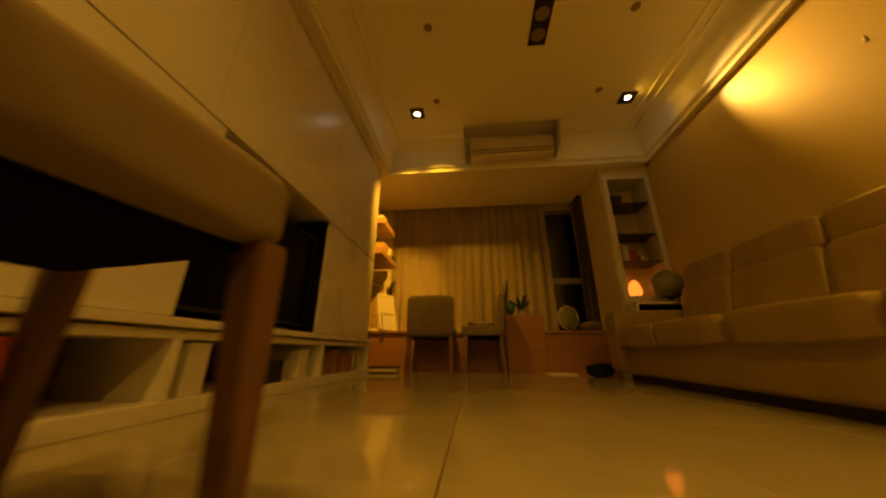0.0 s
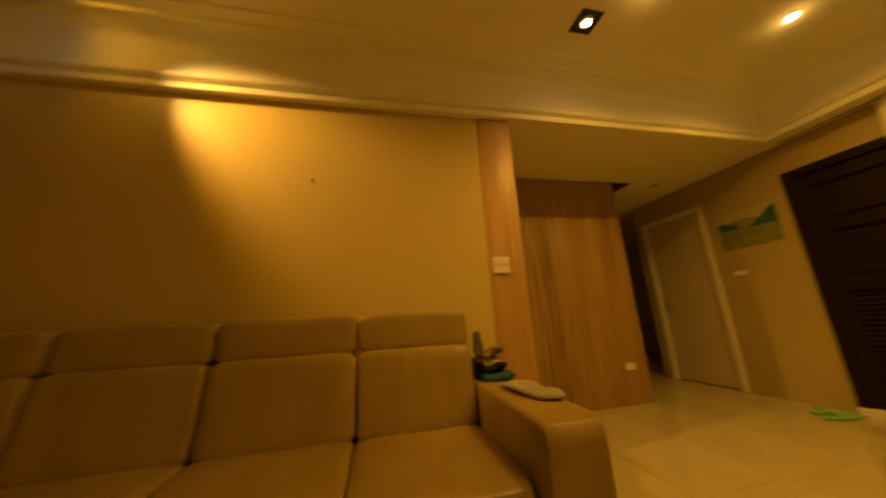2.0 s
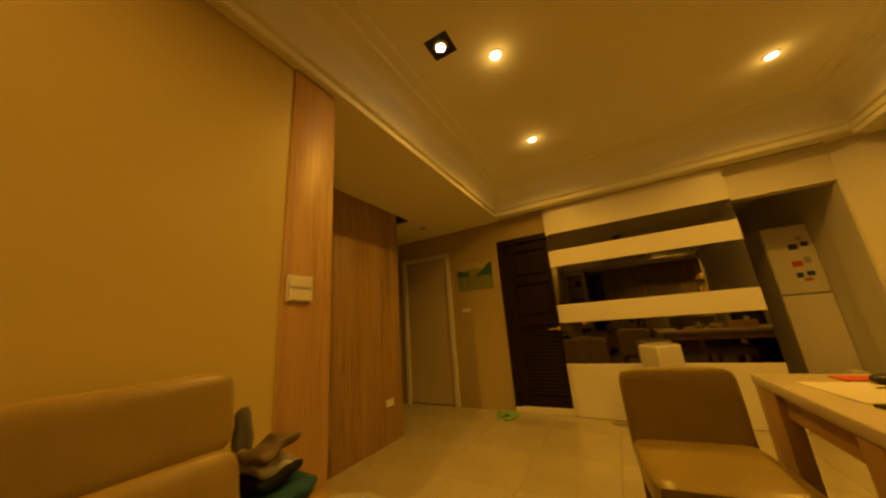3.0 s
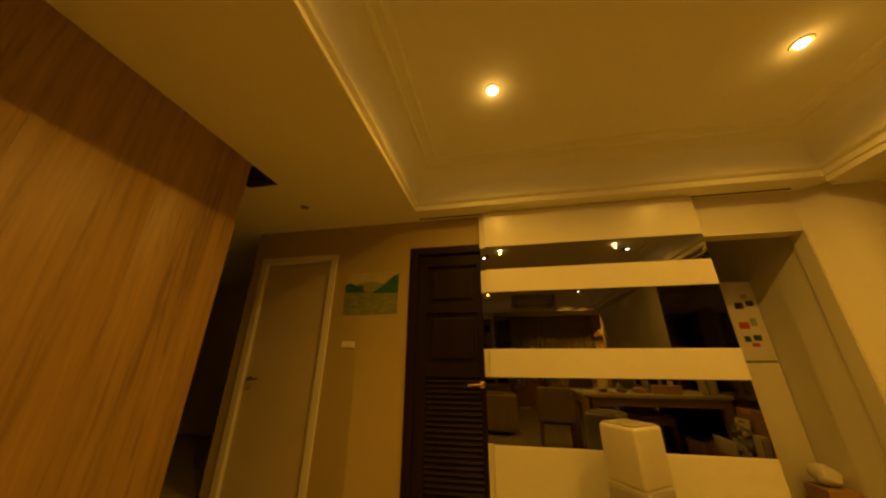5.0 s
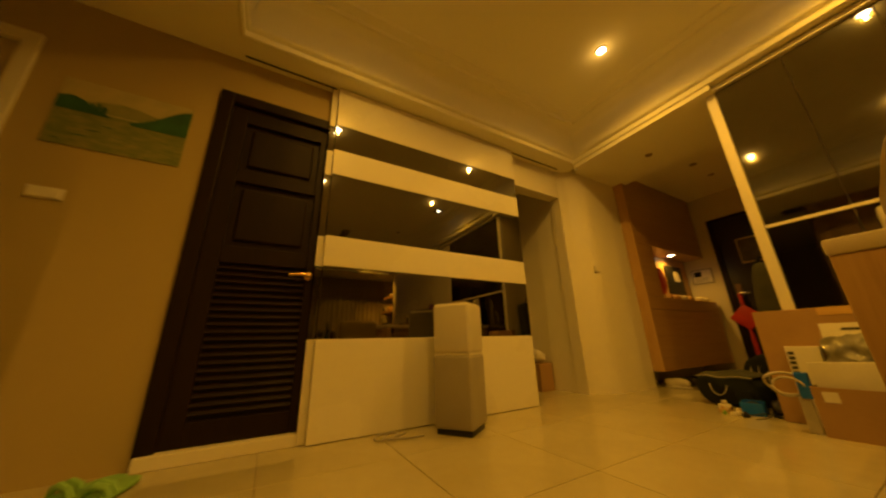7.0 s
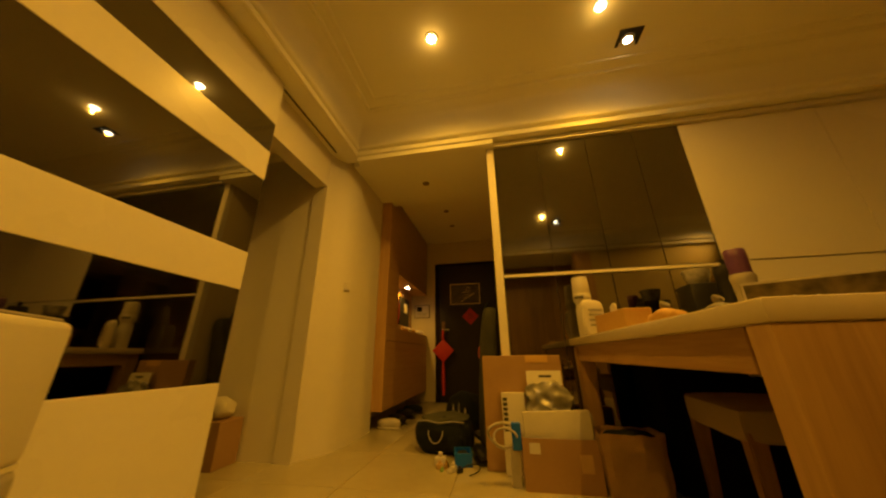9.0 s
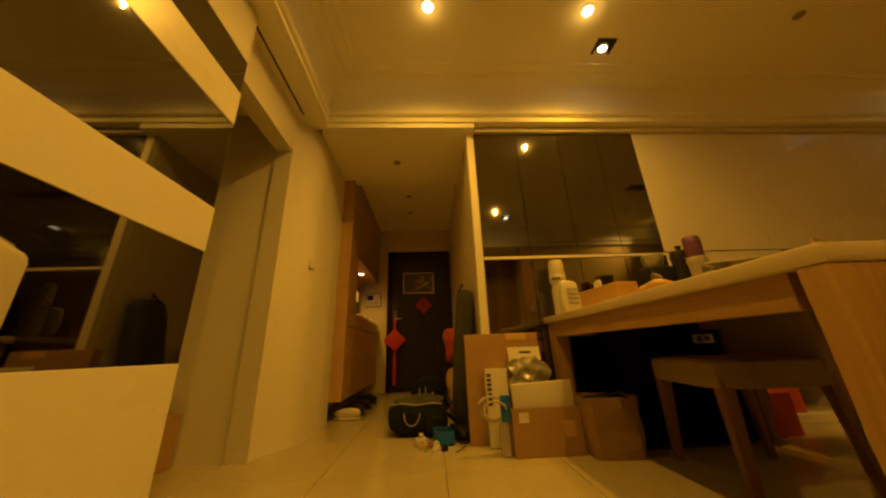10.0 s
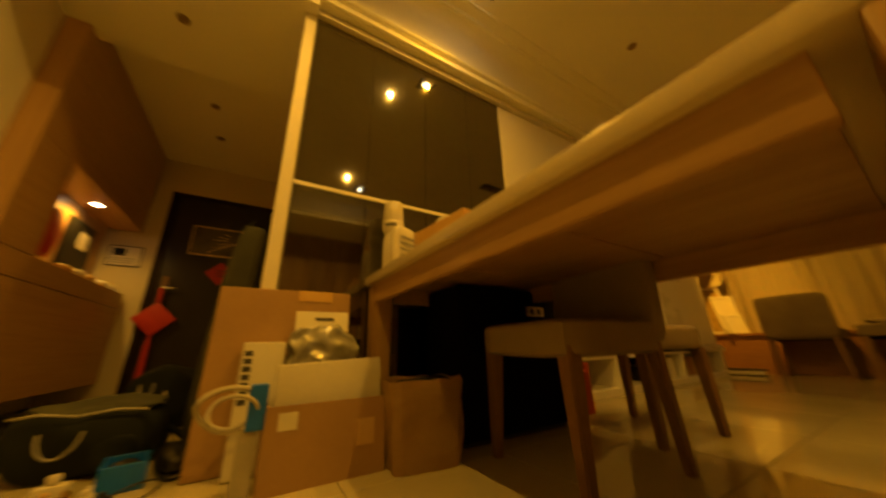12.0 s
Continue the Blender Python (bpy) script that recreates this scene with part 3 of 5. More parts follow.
def square_spot(x, y, aim):
    d = thing("square_spot", "square dark recessed spotlight, lit", "spotlight", (x, y, TRAY), 0, "square spots of the ceiling tray")
    part("frame", join(box(-0.078, 0.078, -0.078, -0.058, -0.006, -0.0005), box(-0.078, 0.078, 0.058, 0.078, -0.006, -0.0005), box(-0.078, -0.058, -0.058, 0.058, -0.006, -0.0005),
                       box(0.058, 0.078, -0.058, 0.058, -0.006, -0.0005)), BLACK, d, smooth=False)
    housing = part("housing", box(-0.058, 0.058, -0.058, 0.058, -0.0025, -0.0006), BLACK, d, smooth=False)
    t = (Vector(aim) - Vector((x, y, TRAY))).normalized()
    part("lamp", lathe([(0.026, -0.012), (0.030, -0.010), (0.030, -0.003)], 20, (t.x * 0.01, t.y * 0.01, 0)), LAMP_ON, housing, "glowing lamp")
    part("reflector", lathe([(0.032, -0.010), (0.046, -0.006), (0.048, -0.003), (0.032, -0.0035)], 24, (t.x * 0.01, t.y * 0.01, 0)), METAL, housing, "bright reflector ring")


for (sx, sy), aim, watts, angle in SPOTS:
    square_spot(sx, sy, aim)
tl = thing("track_light", "black strip ceiling light with three unlit round lamps", "ceiling light", (0.81, 1.93, TRAY))
track = part("housing", box(-0.075, 0.075, -0.35, 0.35, -0.008, -0.0005, 0.003), BLACK, tl, smooth=False)
for k in range(4):
    part("lamp", lathe([(0.058, -0.012), (0.054, -0.009), (0.054, -0.007)], 24, (0, -0.255 + k * 0.17, 0)), LAMP_OFF, track, "unlit round lamp")
for x, y in ((-0.12, 2.04), (1.53, 2.04), (1.55, 2.83), (-0.14, 2.82), (-0.19, 1.27)):
    s = thing("ceiling_lamp", "small unlit round ceiling lamp", "ceiling lamp", (x, y, TRAY), 0, "unlit round ceiling lamps")
    part("body", lathe([(0.022, -0.012), (0.032, -0.008), (0.036, -0.0005)], 20), LAMP_OFF, s)
for x, y, z in ((3.29, -2.07, SOFFIT), (-1.35, -1.8, 2.36), (-2.3, -1.75, 2.5), (-2.8, -1.75, 2.5)):
    s = thing("ceiling_lamp", "small unlit round ceiling lamp", "ceiling lamp", (x, y, z), 0, "unlit round ceiling lamps")
    part("body", lathe([(0.022, -0.012), (0.032, -0.008), (0.036, -0.0005)], 20), LAMP_OFF, s)

# air conditioner
ac = thing("air_conditioner", "long cream wall air conditioner in the ceiling recess", "air conditioner", (0.715, 3.575, 2.455))
ac_body = part("body", box(-0.50, 0.50, -0.19, -0.002, 0.02, 0.255, 0.025, 3), PLASTIC, ac, smooth=True)
front = part("front_panel", box(-0.498, 0.498, -0.208, -0.185, 0.115, 0.252, 0.008), PLASTIC, ac)
part("louvre", moved(box(-0.47, 0.47, -0.045, 0.045, -0.006, 0.006, 0.004), Matrix.Translation((0, -0.155, 0.03)) @ Matrix.Rotation(radians(-22), 4, "X")), PLASTIC, ac)
part("slot", box(-0.46, 0.46, -0.1915, -0.18, 0.052, 0.066), BLACK, ac_body, "dark air slot", False)
part("stripe", box(-0.497, 0.497, -0.2, -0.188, 0.088, 0.112, 0.003), GREY, front, "grey trim stripe", False)
part("badge", box(0.415, 0.435, -0.203, -0.1995, 0.095, 0.106), BLACK, front, "small dark badge", False)


# ---------- west wall cabinets ----------
def flat_unit(name, label, cat, y0, y1, z0, z1, mat, group=""):
    u = thing(name, label, cat, (0, 0, 0), 0, group)
    part("body", box(-1.375, -0.955, y0 + 0.001, y1 - 0.001, z0, z1), WHITE_MATT, u, smooth=False)
    part("door", box(-0.953, -0.93, y0 + 0.0015, y1 - 0.0015, z0 + 0.002, z1 - 0.002, 0.0015), mat, u, smooth=False)


for y0, y1 in ((-1.085, -0.72), (-0.72, -0.34), (-0.34, 0.02), (0.02, 0.355)):
    flat_unit("mirror_cabinet", "cabinet with a black mirror glass door", "cabinet", y0, y1, 1.215, 2.355, BLACK_MIRROR, "black mirror cabinets")
    flat_unit("mirror_cabinet", "cabinet with a black mirror glass door", "cabinet", y0, y1, 0.0, 1.19, BLACK_MIRROR, "black mirror cabinets")
setting("cabinet_trim", join(box(-0.95, -0.925, -1.085, 0.355, 1.1925, 1.2125), box(-0.96, -0.90, -1.085, 3.50, 2.36, 2.398)), WHITE_MATT, "pale trim strip between the mirror doors", "trim")
for y0, y1 in ((0.36, 1.27), (1.27, 2.40), (2.40, 3.50)):
    flat_unit("wall_cabinet", "white lacquered flush wall cabinet", "cabinet", y0, y1, 1.222, 2.355, WHITE, "white wall cabinets")
flat_unit("tall_cabinet", "white lacquered flush cabinet beside the television", "cabinet", 0.36, 1.34, 0.352, 1.216, WHITE, "white cabinets beside the television")
flat_unit("tall_cabinet", "white lacquered flush cabinet beside the television", "cabinet", 2.42, 3.50, 0.352, 1.216, WHITE, "white cabinets beside the television")
setting("tv_recess", join(box(-1.30, -0.957, 2.406, 2.418, 0.352, 1.218), box(-1.30, -0.957, 1.342, 1.354, 0.352, 1.218), box(-1.375, -1.30, 1.342, 2.418, 0.352, 1.22)), MATT_BLACK, "dark back of the television recess", "recess")
tv = thing("television", "large black flat television, switched off", "television", (-1.04, 1.888, 0.352))
part("screen", box(-0.012, 0.012, -0.495, 0.495, 0.06, 0.70, 0.004), SCREEN, tv, smooth=False)
part("bezel", join(box(-0.03, 0.016, -0.51, 0.51, 0.045, 0.06, 0.002), box(-0.03, 0.016, -0.51, 0.51, 0.70, 0.715, 0.002), box(-0.03, 0.016, -0.51, -0.495, 0.06, 0.70), box(-0.03, 0.016, 0.495, 0.51, 0.06, 0.70)), BLACK, tv, smooth=False)
part("stand", join(box(-0.09, 0.09, -0.20, 0.20, 0, 0.012, 0.004), box(-0.03, -0.012, -0.06, 0.06, 0.012, 0.12)), BLACK, tv, smooth=False)
con = thing("media_console", "long low white console with open compartments", "console", (0, 0, 0))
part("top", box(-1.375, -0.90, 0.36, 3.52, 0.315, 0.348, 0.004), WHITE, con, smooth=False)
part("rail", box(-1.375, -0.925, 0.36, 3.52, 0.272, 0.306, 0.003), WHITE, con, smooth=False)
part("base", box(-1.375, -0.905, 0.36, 3.52, 0.0, 0.06, 0.004), WHITE, con, smooth=False)
part("back", box(-1.378, -1.36, 0.36, 3.52, 0.06, 0.272), MATT_BLACK, con, "dark back panel", False)
for y in (0.36, 1.36, 2.50, 3.49):
    part("divider", box(-1.36, -0.91, y, y + 0.03, 0.06, 0.272, 0.002), WHITE, con, smooth=False)


# ---------- floor tiles ----------
def floor_tiles():
    bm = box(-0.2985, 0.2985, -0.2985, 0.2985, -0.011, 0.0, 0.0015, 1)
    me = bpy.data.meshes.new("tile")
    bm.to_mesh(me)
    bm.free()
    me.materials.append(TILE)
    for i in range(-8, 11):
        for j in range(-7, 11):
            x, y = 0.12 + 0.3 + 0.6 * i, -1.45 + 0.3 + 0.6 * j
            if not (-3.6 < x < 6.9 and -4.7 < y < 4.7):
                continue
            if x < -1.0 and not (-2.6 < y < -1.0):
                continue
            if x > 2.6 and y > 0.5:
                continue
            if y < -2.9 and not (-0.95 < x < 1.5 or x > 4.2):
                continue
            ob = new("tile", me)
            ob.parent = floor
            ob.location = (x, y, 0)


floor_tiles()


# ---------- sofa ----------
def sofa():
    s = thing("sofa", "long tan leather sofa with four seats and headrests", "sofa", (0, 0, 0))
    part("base", box(1.50, 2.33, 0.80, 3.20, 0.055, 0.30, 0.03, 3), LEATHER, s)
    part("plinth", box(1.58, 2.30, 0.72, 3.32, 0.0, 0.06), BLACK, s, "black recessed plinth", False)
    ys = [0.80, 1.385, 2.03, 2.655, 3.20]
    for y0, y1 in zip(ys, ys[1:]):
        c, h = (y0 + y1) / 2, (y1 - y0) / 2 - 0.004
        part("seat_cushion", pillow(1.76, c, 0.35, 0.315, h + 0.003, 0.085, 11, 12, 0.005, 6, 0.08), LEATHER, s)
        part("back_cushion", moved(pillow(0, 0, 0, 0.10, h + 0.002, 0.20, 10, 20, 0.005, 6, 0, 0.008), Matrix.Translation((2.135, c, 0.59)) @ Matrix.Rotation(radians(12), 4, "Y")), LEATHER, s)
        part("headrest", moved(pillow(0, 0, 0, 0.09, h + 0.001, 0.105, 7, 12, 0.005, 6), Matrix.Translation((2.195, c, 0.875)) @ Matrix.Rotation(radians(7), 4, "Y")), LEATHER, s)
    part("armrest", pillow(1.875, 0.675, 0.33, 0.46, 0.122, 0.275, 14, 14, 0.004, 5), LEATHER, s)
    part("armrest", pillow(1.88, 3.325, 0.325, 0.42, 0.115, 0.272, 14, 12, 0.006, 5), LEATHER, s)
    part("backrest", box(2.27, 2.335, 0.62, 3.36, 0.10, 0.70, 0.02), LEATHER, s)


sofa()


# ---------- chairs and stools ----------
def chair(label, at, turn, leather, group, back_h=0.86, wide=1.0, up=0.0):
    c = thing("dining_chair", label, "chair", at, turn, group)
    part("seat", pillow(0, 0.01, 0.43 + up, 0.225 * wide, 0.225, 0.058, 10, 8, 0.003, 9, 0.10), leather, c)
    # black here is the shade under the seat, put into the colour
    part("seat_frame", box(-0.205 * wide, 0.205 * wide, -0.20, 0.205, 0.365, 0.40, 0.006), MATT_BLACK, c, "seat underside, its shade painted black", False)
    part("backrest", moved(pillow(0, 0, 0, 0.225 * wide, 0.037, (back_h - 0.39) / 2, 9, 11, 0.002, 8), Matrix.Translation((0, -0.222, (back_h + 0.39) / 2)) @ Matrix.Rotation(radians(3), 4, "X")), leather, c)
    for sx in (-1, 1):
        part("leg", taper_leg(sx * 0.19 * wide, 0.19, 0, 0.40, 0.027, 0.017, sx * 0.012, 0.012), LEG_WOOD, c)
        part("leg", taper_leg(sx * 0.19 * wide, -0.20, 0, 0.40, 0.021, 0.014, sx * 0.012, -0.03), LEG_WOOD, c)
    return c


chair("olive tan leather dining chair beside the table", (0.955, -0.28, 0), 6.5, CHAIR_LEATHER, "dining chairs", 0.795, 1.0, 0.015)
chair("grey-brown upholstered chair at the window bench", (-0.295, 3.965, 0), 0, CHAIR_FABRIC, "chairs at the window bench", 0.845, 1.2)
chair("grey-brown upholstered chair turned sideways at the bench", (0.29, 3.96, 0), 90, CHAIR_FABRIC, "chairs at the window bench", 0.86, 1.0, 0.02)


chair("taupe upholstered dining chair pushed under the table", (-0.215, -0.12, 0), 173, STOOL_FABRIC, "dining chairs", 0.79, 1.04, -0.012)


def stool(at, turn):
    c = thing("stool", "taupe upholstered stool with splayed wooden legs", "stool", at, turn, "stools under the table")
    part("seat", pillow(0, 0, 0.415, 0.235, 0.225, 0.056, 8, 10, 0.003, 9, 0.10), STOOL_FABRIC, c)
    # underside coloured black for the shade below the stool seat
    part("seat_frame", box(-0.195, 0.195, -0.185, 0.185, 0.352, 0.40, 0.006), MATT_BLACK, c, "seat underside, its shade painted black", False)
    for sx in (-1, 1):
        for sy in (-1, 1):
            part("leg", taper_leg(sx * 0.20, sy * 0.19, 0, 0.37, 0.024, 0.016, sx * 0.012, sy * 0.012), LEG_WOOD, c)


stool((-0.32, 0.51, 0), -9)


# ---------- dining table ----------
def dining_table():
    t = thing("dining_table", "wooden dining table with a thick cream top", "table", (-0.135, -0.26, 0), 0.4)
    part("tabletop", box(-0.80, 0.80, -0.43, 0.43, 0.70, 0.745, 0.008), TABLETOP, t)
    part("apron", box(-0.72, 0.70, -0.405, -0.375, 0.61, 0.70, 0.003), OAK, t, smooth=False)
    part("apron", box(-0.72, 0.70, 0.375, 0.405, 0.61, 0.70, 0.003), OAK, t, smooth=False)
    part("apron", box(0.75, 0.775, -0.23, 0.23, 0.61, 0.70, 0.003), OAK, t, smooth=False)
    part("apron", box(-0.76, -0.73, -0.29, 0.29, 0.61, 0.70, 0.003), OAK, t, smooth=False)
    for k in range(3):
        part("underside_board", box(-0.70 + k * 0.467, -0.70 + (k + 1) * 0.467 - 0.006, -0.375, 0.375, 0.688, 0.699, 0.002), OAK, t, smooth=False)
    for x in (-0.74, 0.765):
        for y in (-0.362, 0.362):
            if x > 0:
                part("leg", box(x - 0.03, x + 0.03, y * 0.915 - 0.095, y * 0.915 + 0.095, 0, 0.70, 0.005), LEG_OAK, t)
            else:
                part("leg", taper_leg(x, y, 0, 0.70, 0.05, 0.04), LEG_OAK, t)
    return t


dining_table()
# added black block with door fronts, stands in for the darkness under the table
ub = thing("dark_block", "black block added to fill the dark under the table", "cabinet", (-0.735, 0.0, 0))
part("body", box(-0.16, 0.16, -0.36, 0.345, 0.02, 0.675, 0.004), MATT_BLACK, ub, smooth=False)
part("door", box(0.161, 0.176, -0.355, -0.012, 0.03, 0.66, 0.002), MATT_BLACK, ub, smooth=False)
part("door", box(0.161, 0.176, -0.008, 0.34, 0.03, 0.66, 0.002), MATT_BLACK, ub, smooth=False)
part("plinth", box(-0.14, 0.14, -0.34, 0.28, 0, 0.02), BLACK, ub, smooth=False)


# ---------- window bay ----------
bench = thing("window_bench", "reddish wooden window bench with a knee recess", "bench", (0, 0, 0))
for x0, x1, y0 in ((-1.375, -0.61, 3.97), (-0.608, 0.572, 4.22), (1.018, 1.795, 3.97)):
    part("top", box(x0, x1, y0, 4.735, 0.432, 0.464, 0.004), BENCH_WOOD, bench, smooth=False)
    part("front_panel", box(x0 + 0.002, x1 - 0.002, y0 + 0.022, y0 + 0.042, 0.0, 0.431, 0.002), BENCH_WOOD, bench, smooth=False)
part("top", box(1.796, 2.115, 4.345, 4.735, 0.432, 0.464, 0.004), BENCH_WOOD, bench, smooth=False)
part("side_panel", box(-0.63, -0.612, 4.013, 4.70, 0.0, 0.431), BENCH_WOOD, bench, smooth=False)
cab = thing("low_cabinet", "reddish brown wooden box cabinet at the window", "cabinet", (0, 0, 0))
part("body", box(0.58, 1.01, 4.02, 4.40, 0.463, 0.64, 0.004), BENCH_WOOD, cab, smooth=False)
part("front_panel", box(0.575, 1.015, 3.99, 4.019, 0.0, 0.648, 0.003), BENCH_WOOD, cab, smooth=False)


def pleated(name, label, x0, x1, y, z0, z1, mat, folds, depth):
    bm = bmesh.new()
    nx, nz = folds * 10, 10
    grid = []
    for k in range(nz + 1):
        f = k / nz
        row = []
        for i in range(nx + 1):
            u = i / nx
            w = math.sin(u * folds * 2 * math.pi + 0.9 * math.sin(u * 17)) + 0.35 * math.sin(u * folds * 5.1 + 1.3)
            amp = depth * (0.55 + 0.45 * (1 - f)) * (0.7 + 0.5 * noise.noise(Vector((u * 9, 0, f * 1.5))))
            row.append(bm.verts.new((x0 + (x1 - x0) * u + 0.01 * math.sin(u * 40 + f * 3), y + amp * w, z0 + (z1 - z0) * f)))
        grid.append(row)
    for a, b in zip(grid, grid[1:]):
        for i in range(nx):
            bm.faces.new((a[i], a[i + 1], b[i + 1], b[i]))
    bmesh.ops.solidify(bm, geom=bm.faces[:], thickness=0.004)
    c = thing(name, label, "curtain")
    part("cloth", bm, mat, c)
    part("rail", box(x0, x1, y - 0.02, y + 0.02, z1 - 0.002, z1 + 0.022), WHITE_MATT, c, smooth=False)


pleated("curtain", "long beige pleated curtain, drawn across the window bay", -1.05, 1.345, 4.655, 0.47, 2.57, CURTAIN, 19, 0.03)
pleated("curtain", "narrow dark drape gathered beside the window", 1.73, 2.10, 4.655, 0.47, 2.57, DRAPE, 6, 0.028)


# ---------- things on the east side ----------
def switch_plate(label, at, turn, w, h, bars):
    s = thing("switch_plate", label, "wall switch", at, turn)
    plate = part("plate", box(-w / 2, w / 2, -0.008, 0, -h / 2, h / 2, 0.002), PLASTIC, s, smooth=False)
    for k in range(bars):
        z = -h / 2 + (k + 0.5) * h / bars
        part("rocker", box(-w * 0.40, w * 0.40, -0.013, -0.008, z - h * 0.40 / bars, z + h * 0.40 / bars, 0.0015), WHITE_MATT, plate, smooth=False)


switch_plate("white double switch plate on the oak post", (2.359, 0.465, 1.268), -90, 0.125, 0.115, 2)
switch_plate("white switch plate on the beige wall", (2.96, -2.546, 1.238), 180, 0.125, 0.06, 1)
switch_plate("white wall socket on the wood veneer wall", (3.269, -1.22, 0.36), -90, 0.12, 0.07, 1)
switch_plate("small cream doorbell switch on the hall wall", (-1.03, -2.413, 1.215), 170, 0.07, 0.07, 1)

pic = thing("picture", "unframed landscape print with green hills and a field", "picture", (2.783, -2.5455, 1.706), 180)
sheet = part("sheet", box(-0.265, 0.265, -0.006, 0, -0.20, 0.20), PAINTING, pic, smooth=False)


def print_patch(name, pts, mat, lift, label=""):
    """Flat printed shape on the sheet, lifted a hair above it."""
    bm = bmesh.new()
    bm.faces.new([bm.verts.new((x, -0.006 - lift, z)) for x, z in pts])
    part(name, bm, mat, sheet, label, False)


def ridge(x0, x1, base, peak, centre, width, n=14):
    top = [(x0 + (x1 - x0) * i / n, base + peak * math.exp(-((x0 + (x1 - x0) * i / n - centre) / width) ** 2) + 0.006 * noise.noise(Vector((i * 0.9, base * 7, 3)))) for i in range(n + 1)]
    return [(x0, base - 0.004)] + top + [(x1, base - 0.004)]


print_patch("sky", [(-0.264, 0.02), (0.264, 0.02), (0.264, 0.199), (-0.264, 0.199)], PRINT_SKY, 0.0006, "hazy yellow sky")
print_patch("far_hills", ridge(-0.264, 0.264, 0.03, 0.075, -0.02, 0.20), PRINT_HAZE, 0.0012, "pale distant hills")
print_patch("hill", ridge(0.02, 0.264, -0.005, 0.175, 0.27, 0.16), PRINT_GREEN, 0.0018, "dark green hill")
print_patch("hill", ridge(-0.264, -0.06, 0.01, 0.085, -0.22, 0.10), PRINT_GREEN, 0.0018, "dark green wooded hill")
for k in range(7):
    x = -0.25 + k * 0.025
    print_patch("tree", [(x, 0.012), (x + 0.018, 0.012), (x + 0.022, 0.05 + 0.012 * (k % 3)), (x + 0.009, 0.075 + 0.01 * (k % 2)), (x - 0.003, 0.045)], PRINT_GREEN, 0.0024)
for k in range(12):
    x, z, w = -0.24 + 0.46 * ((k * 0.37) % 1), -0.17 + 0.013 * k, 0.04 + 0.05 * ((k * 0.61) % 1)
    print_patch("brush_stroke", [(x, z), (x + w * 0.5, z - 0.003), (min(x + w, 0.262), z + 0.002), (x + w * 0.5, z + 0.005)], PRINT_GREEN if k % 3 == 0 else PRINT_HAZE, 0.0012)

sl = thing("slippers", "pair of lime green foam slippers on the floor", "slippers", (2.43, -2.30, 0), 68)
for dx, dy, tw in ((0.0, 0.045, 8), (-0.03, -0.06, -14)):
    m = Matrix.Translation((dx, dy, 0)) @ Matrix.Rotation(radians(tw), 4, "Z")
    sp = part("slipper", moved(pillow(0, 0, 0.014, 0.135, 0.047, 0.014, 3.2, 8), m), GREEN, sl)
    for o in (-0.012, 0.022):
        part("strap", moved(tube([(0.05 + o, -0.045, 0.018), (0.055 + o, -0.03, 0.05), (0.06 + o, 0, 0.062), (0.055 + o, 0.03, 0.05), (0.05 + o, 0.045, 0.018)], 0.012), m), GREEN, sp)

cl = thing("folded_clothes", "pile of teal and patterned grey folded clothes behind the armrest", "clothes", (2.17, 0.655, 0.602))
part("garment", pillow(0, 0, 0.018, 0.125, 0.095, 0.018, 4, 13, 0.012, 16), TEAL, cl, "dark teal garment")
for k in range(3):
    part("fold", moved(pillow(0, 0, 0, 0.095 - 0.008 * k, 0.078, 0.021, 3, 14, 0.020, 17), Matrix.Translation((0.015 + 0.01 * (k % 2), 0.01, 0.055 + 0.036 * k)) @ Matrix.Rotation(radians((-6, 10, -14)[k]), 4, "X") @ Matrix.Rotation(radians((6, -9, 12)[k]), 4, "Y")),
         (BAGDARK, GREYCLOTH, CHAIR_FABRIC)[k], cl, "folded patterned cloth")
part("sleeve", moved(pillow(0, 0, 0.06, 0.012, 0.03, 0.075, 3, 10, 0.014, 18), Matrix.Translation((0.09, 0.05, 0.11)) @ Matrix.Rotation(radians(8), 4, "Y")), BLUEGREY, cl, "blue-grey upright cloth")
tw = thing("towel", "small grey folded towel lying on the sofa arm", "towel", (1.78, 0.64, 0.604), 12)
part("cloth", pillow(0, 0, 0.016, 0.17, 0.065, 0.016, 3, 10, 0.012, 13), GREYCLOTH, tw)

hk = thing("wall_hook", "small pale adhesive hook on the sofa wall", "hook", (2.369, 1.70, 1.86), -90)
part("plate", box(-0.005, 0.005, -0.003, 0, -0.022, 0.022, 0.001), PLASTIC, hk, smooth=False)
part("peg", tube([(0, -0.003, -0.015), (0, -0.009, -0.018), (0, -0.011, -0.010)], 0.0018, 6), PLASTIC, hk)

# ---------- shelf recess and corner ----------
for z in (1.93, 1.53, 1.20):
    sh = thing("glass_shelf", "dark glass shelf in the wall recess", "shelf", (2.09, 3.86, z), 0, "shelves in the recess")
    part("board", box(-0.218, 0.218, -0.155, 0.155, -0.012, 0, 0.001), material("smoked_shelf_glass", (0.05, 0.04, 0.03), rough=0.1, bump=0), sh, smooth=False)


def jar(at, r, h, mat, name="ornament", label="small ornament on the recess shelf"):
    j = thing(name, label, name, at, 0, "ornaments in the recess")
    part("body", lathe([(r * 0.7, 0), (r, h * 0.15), (r, h * 0.6), (r * 0.55, h * 0.8), (r * 0.6, h)], 16), mat, j)


def trinket_box(at, w, d, h, mat, label):
    j = thing("small_box", label, "box", at, random.uniform(-15, 15), "boxes in the recess")
    part("body", box(-w / 2, w / 2, -d / 2, d / 2, 0, h, 0.003), mat, j, smooth=False)


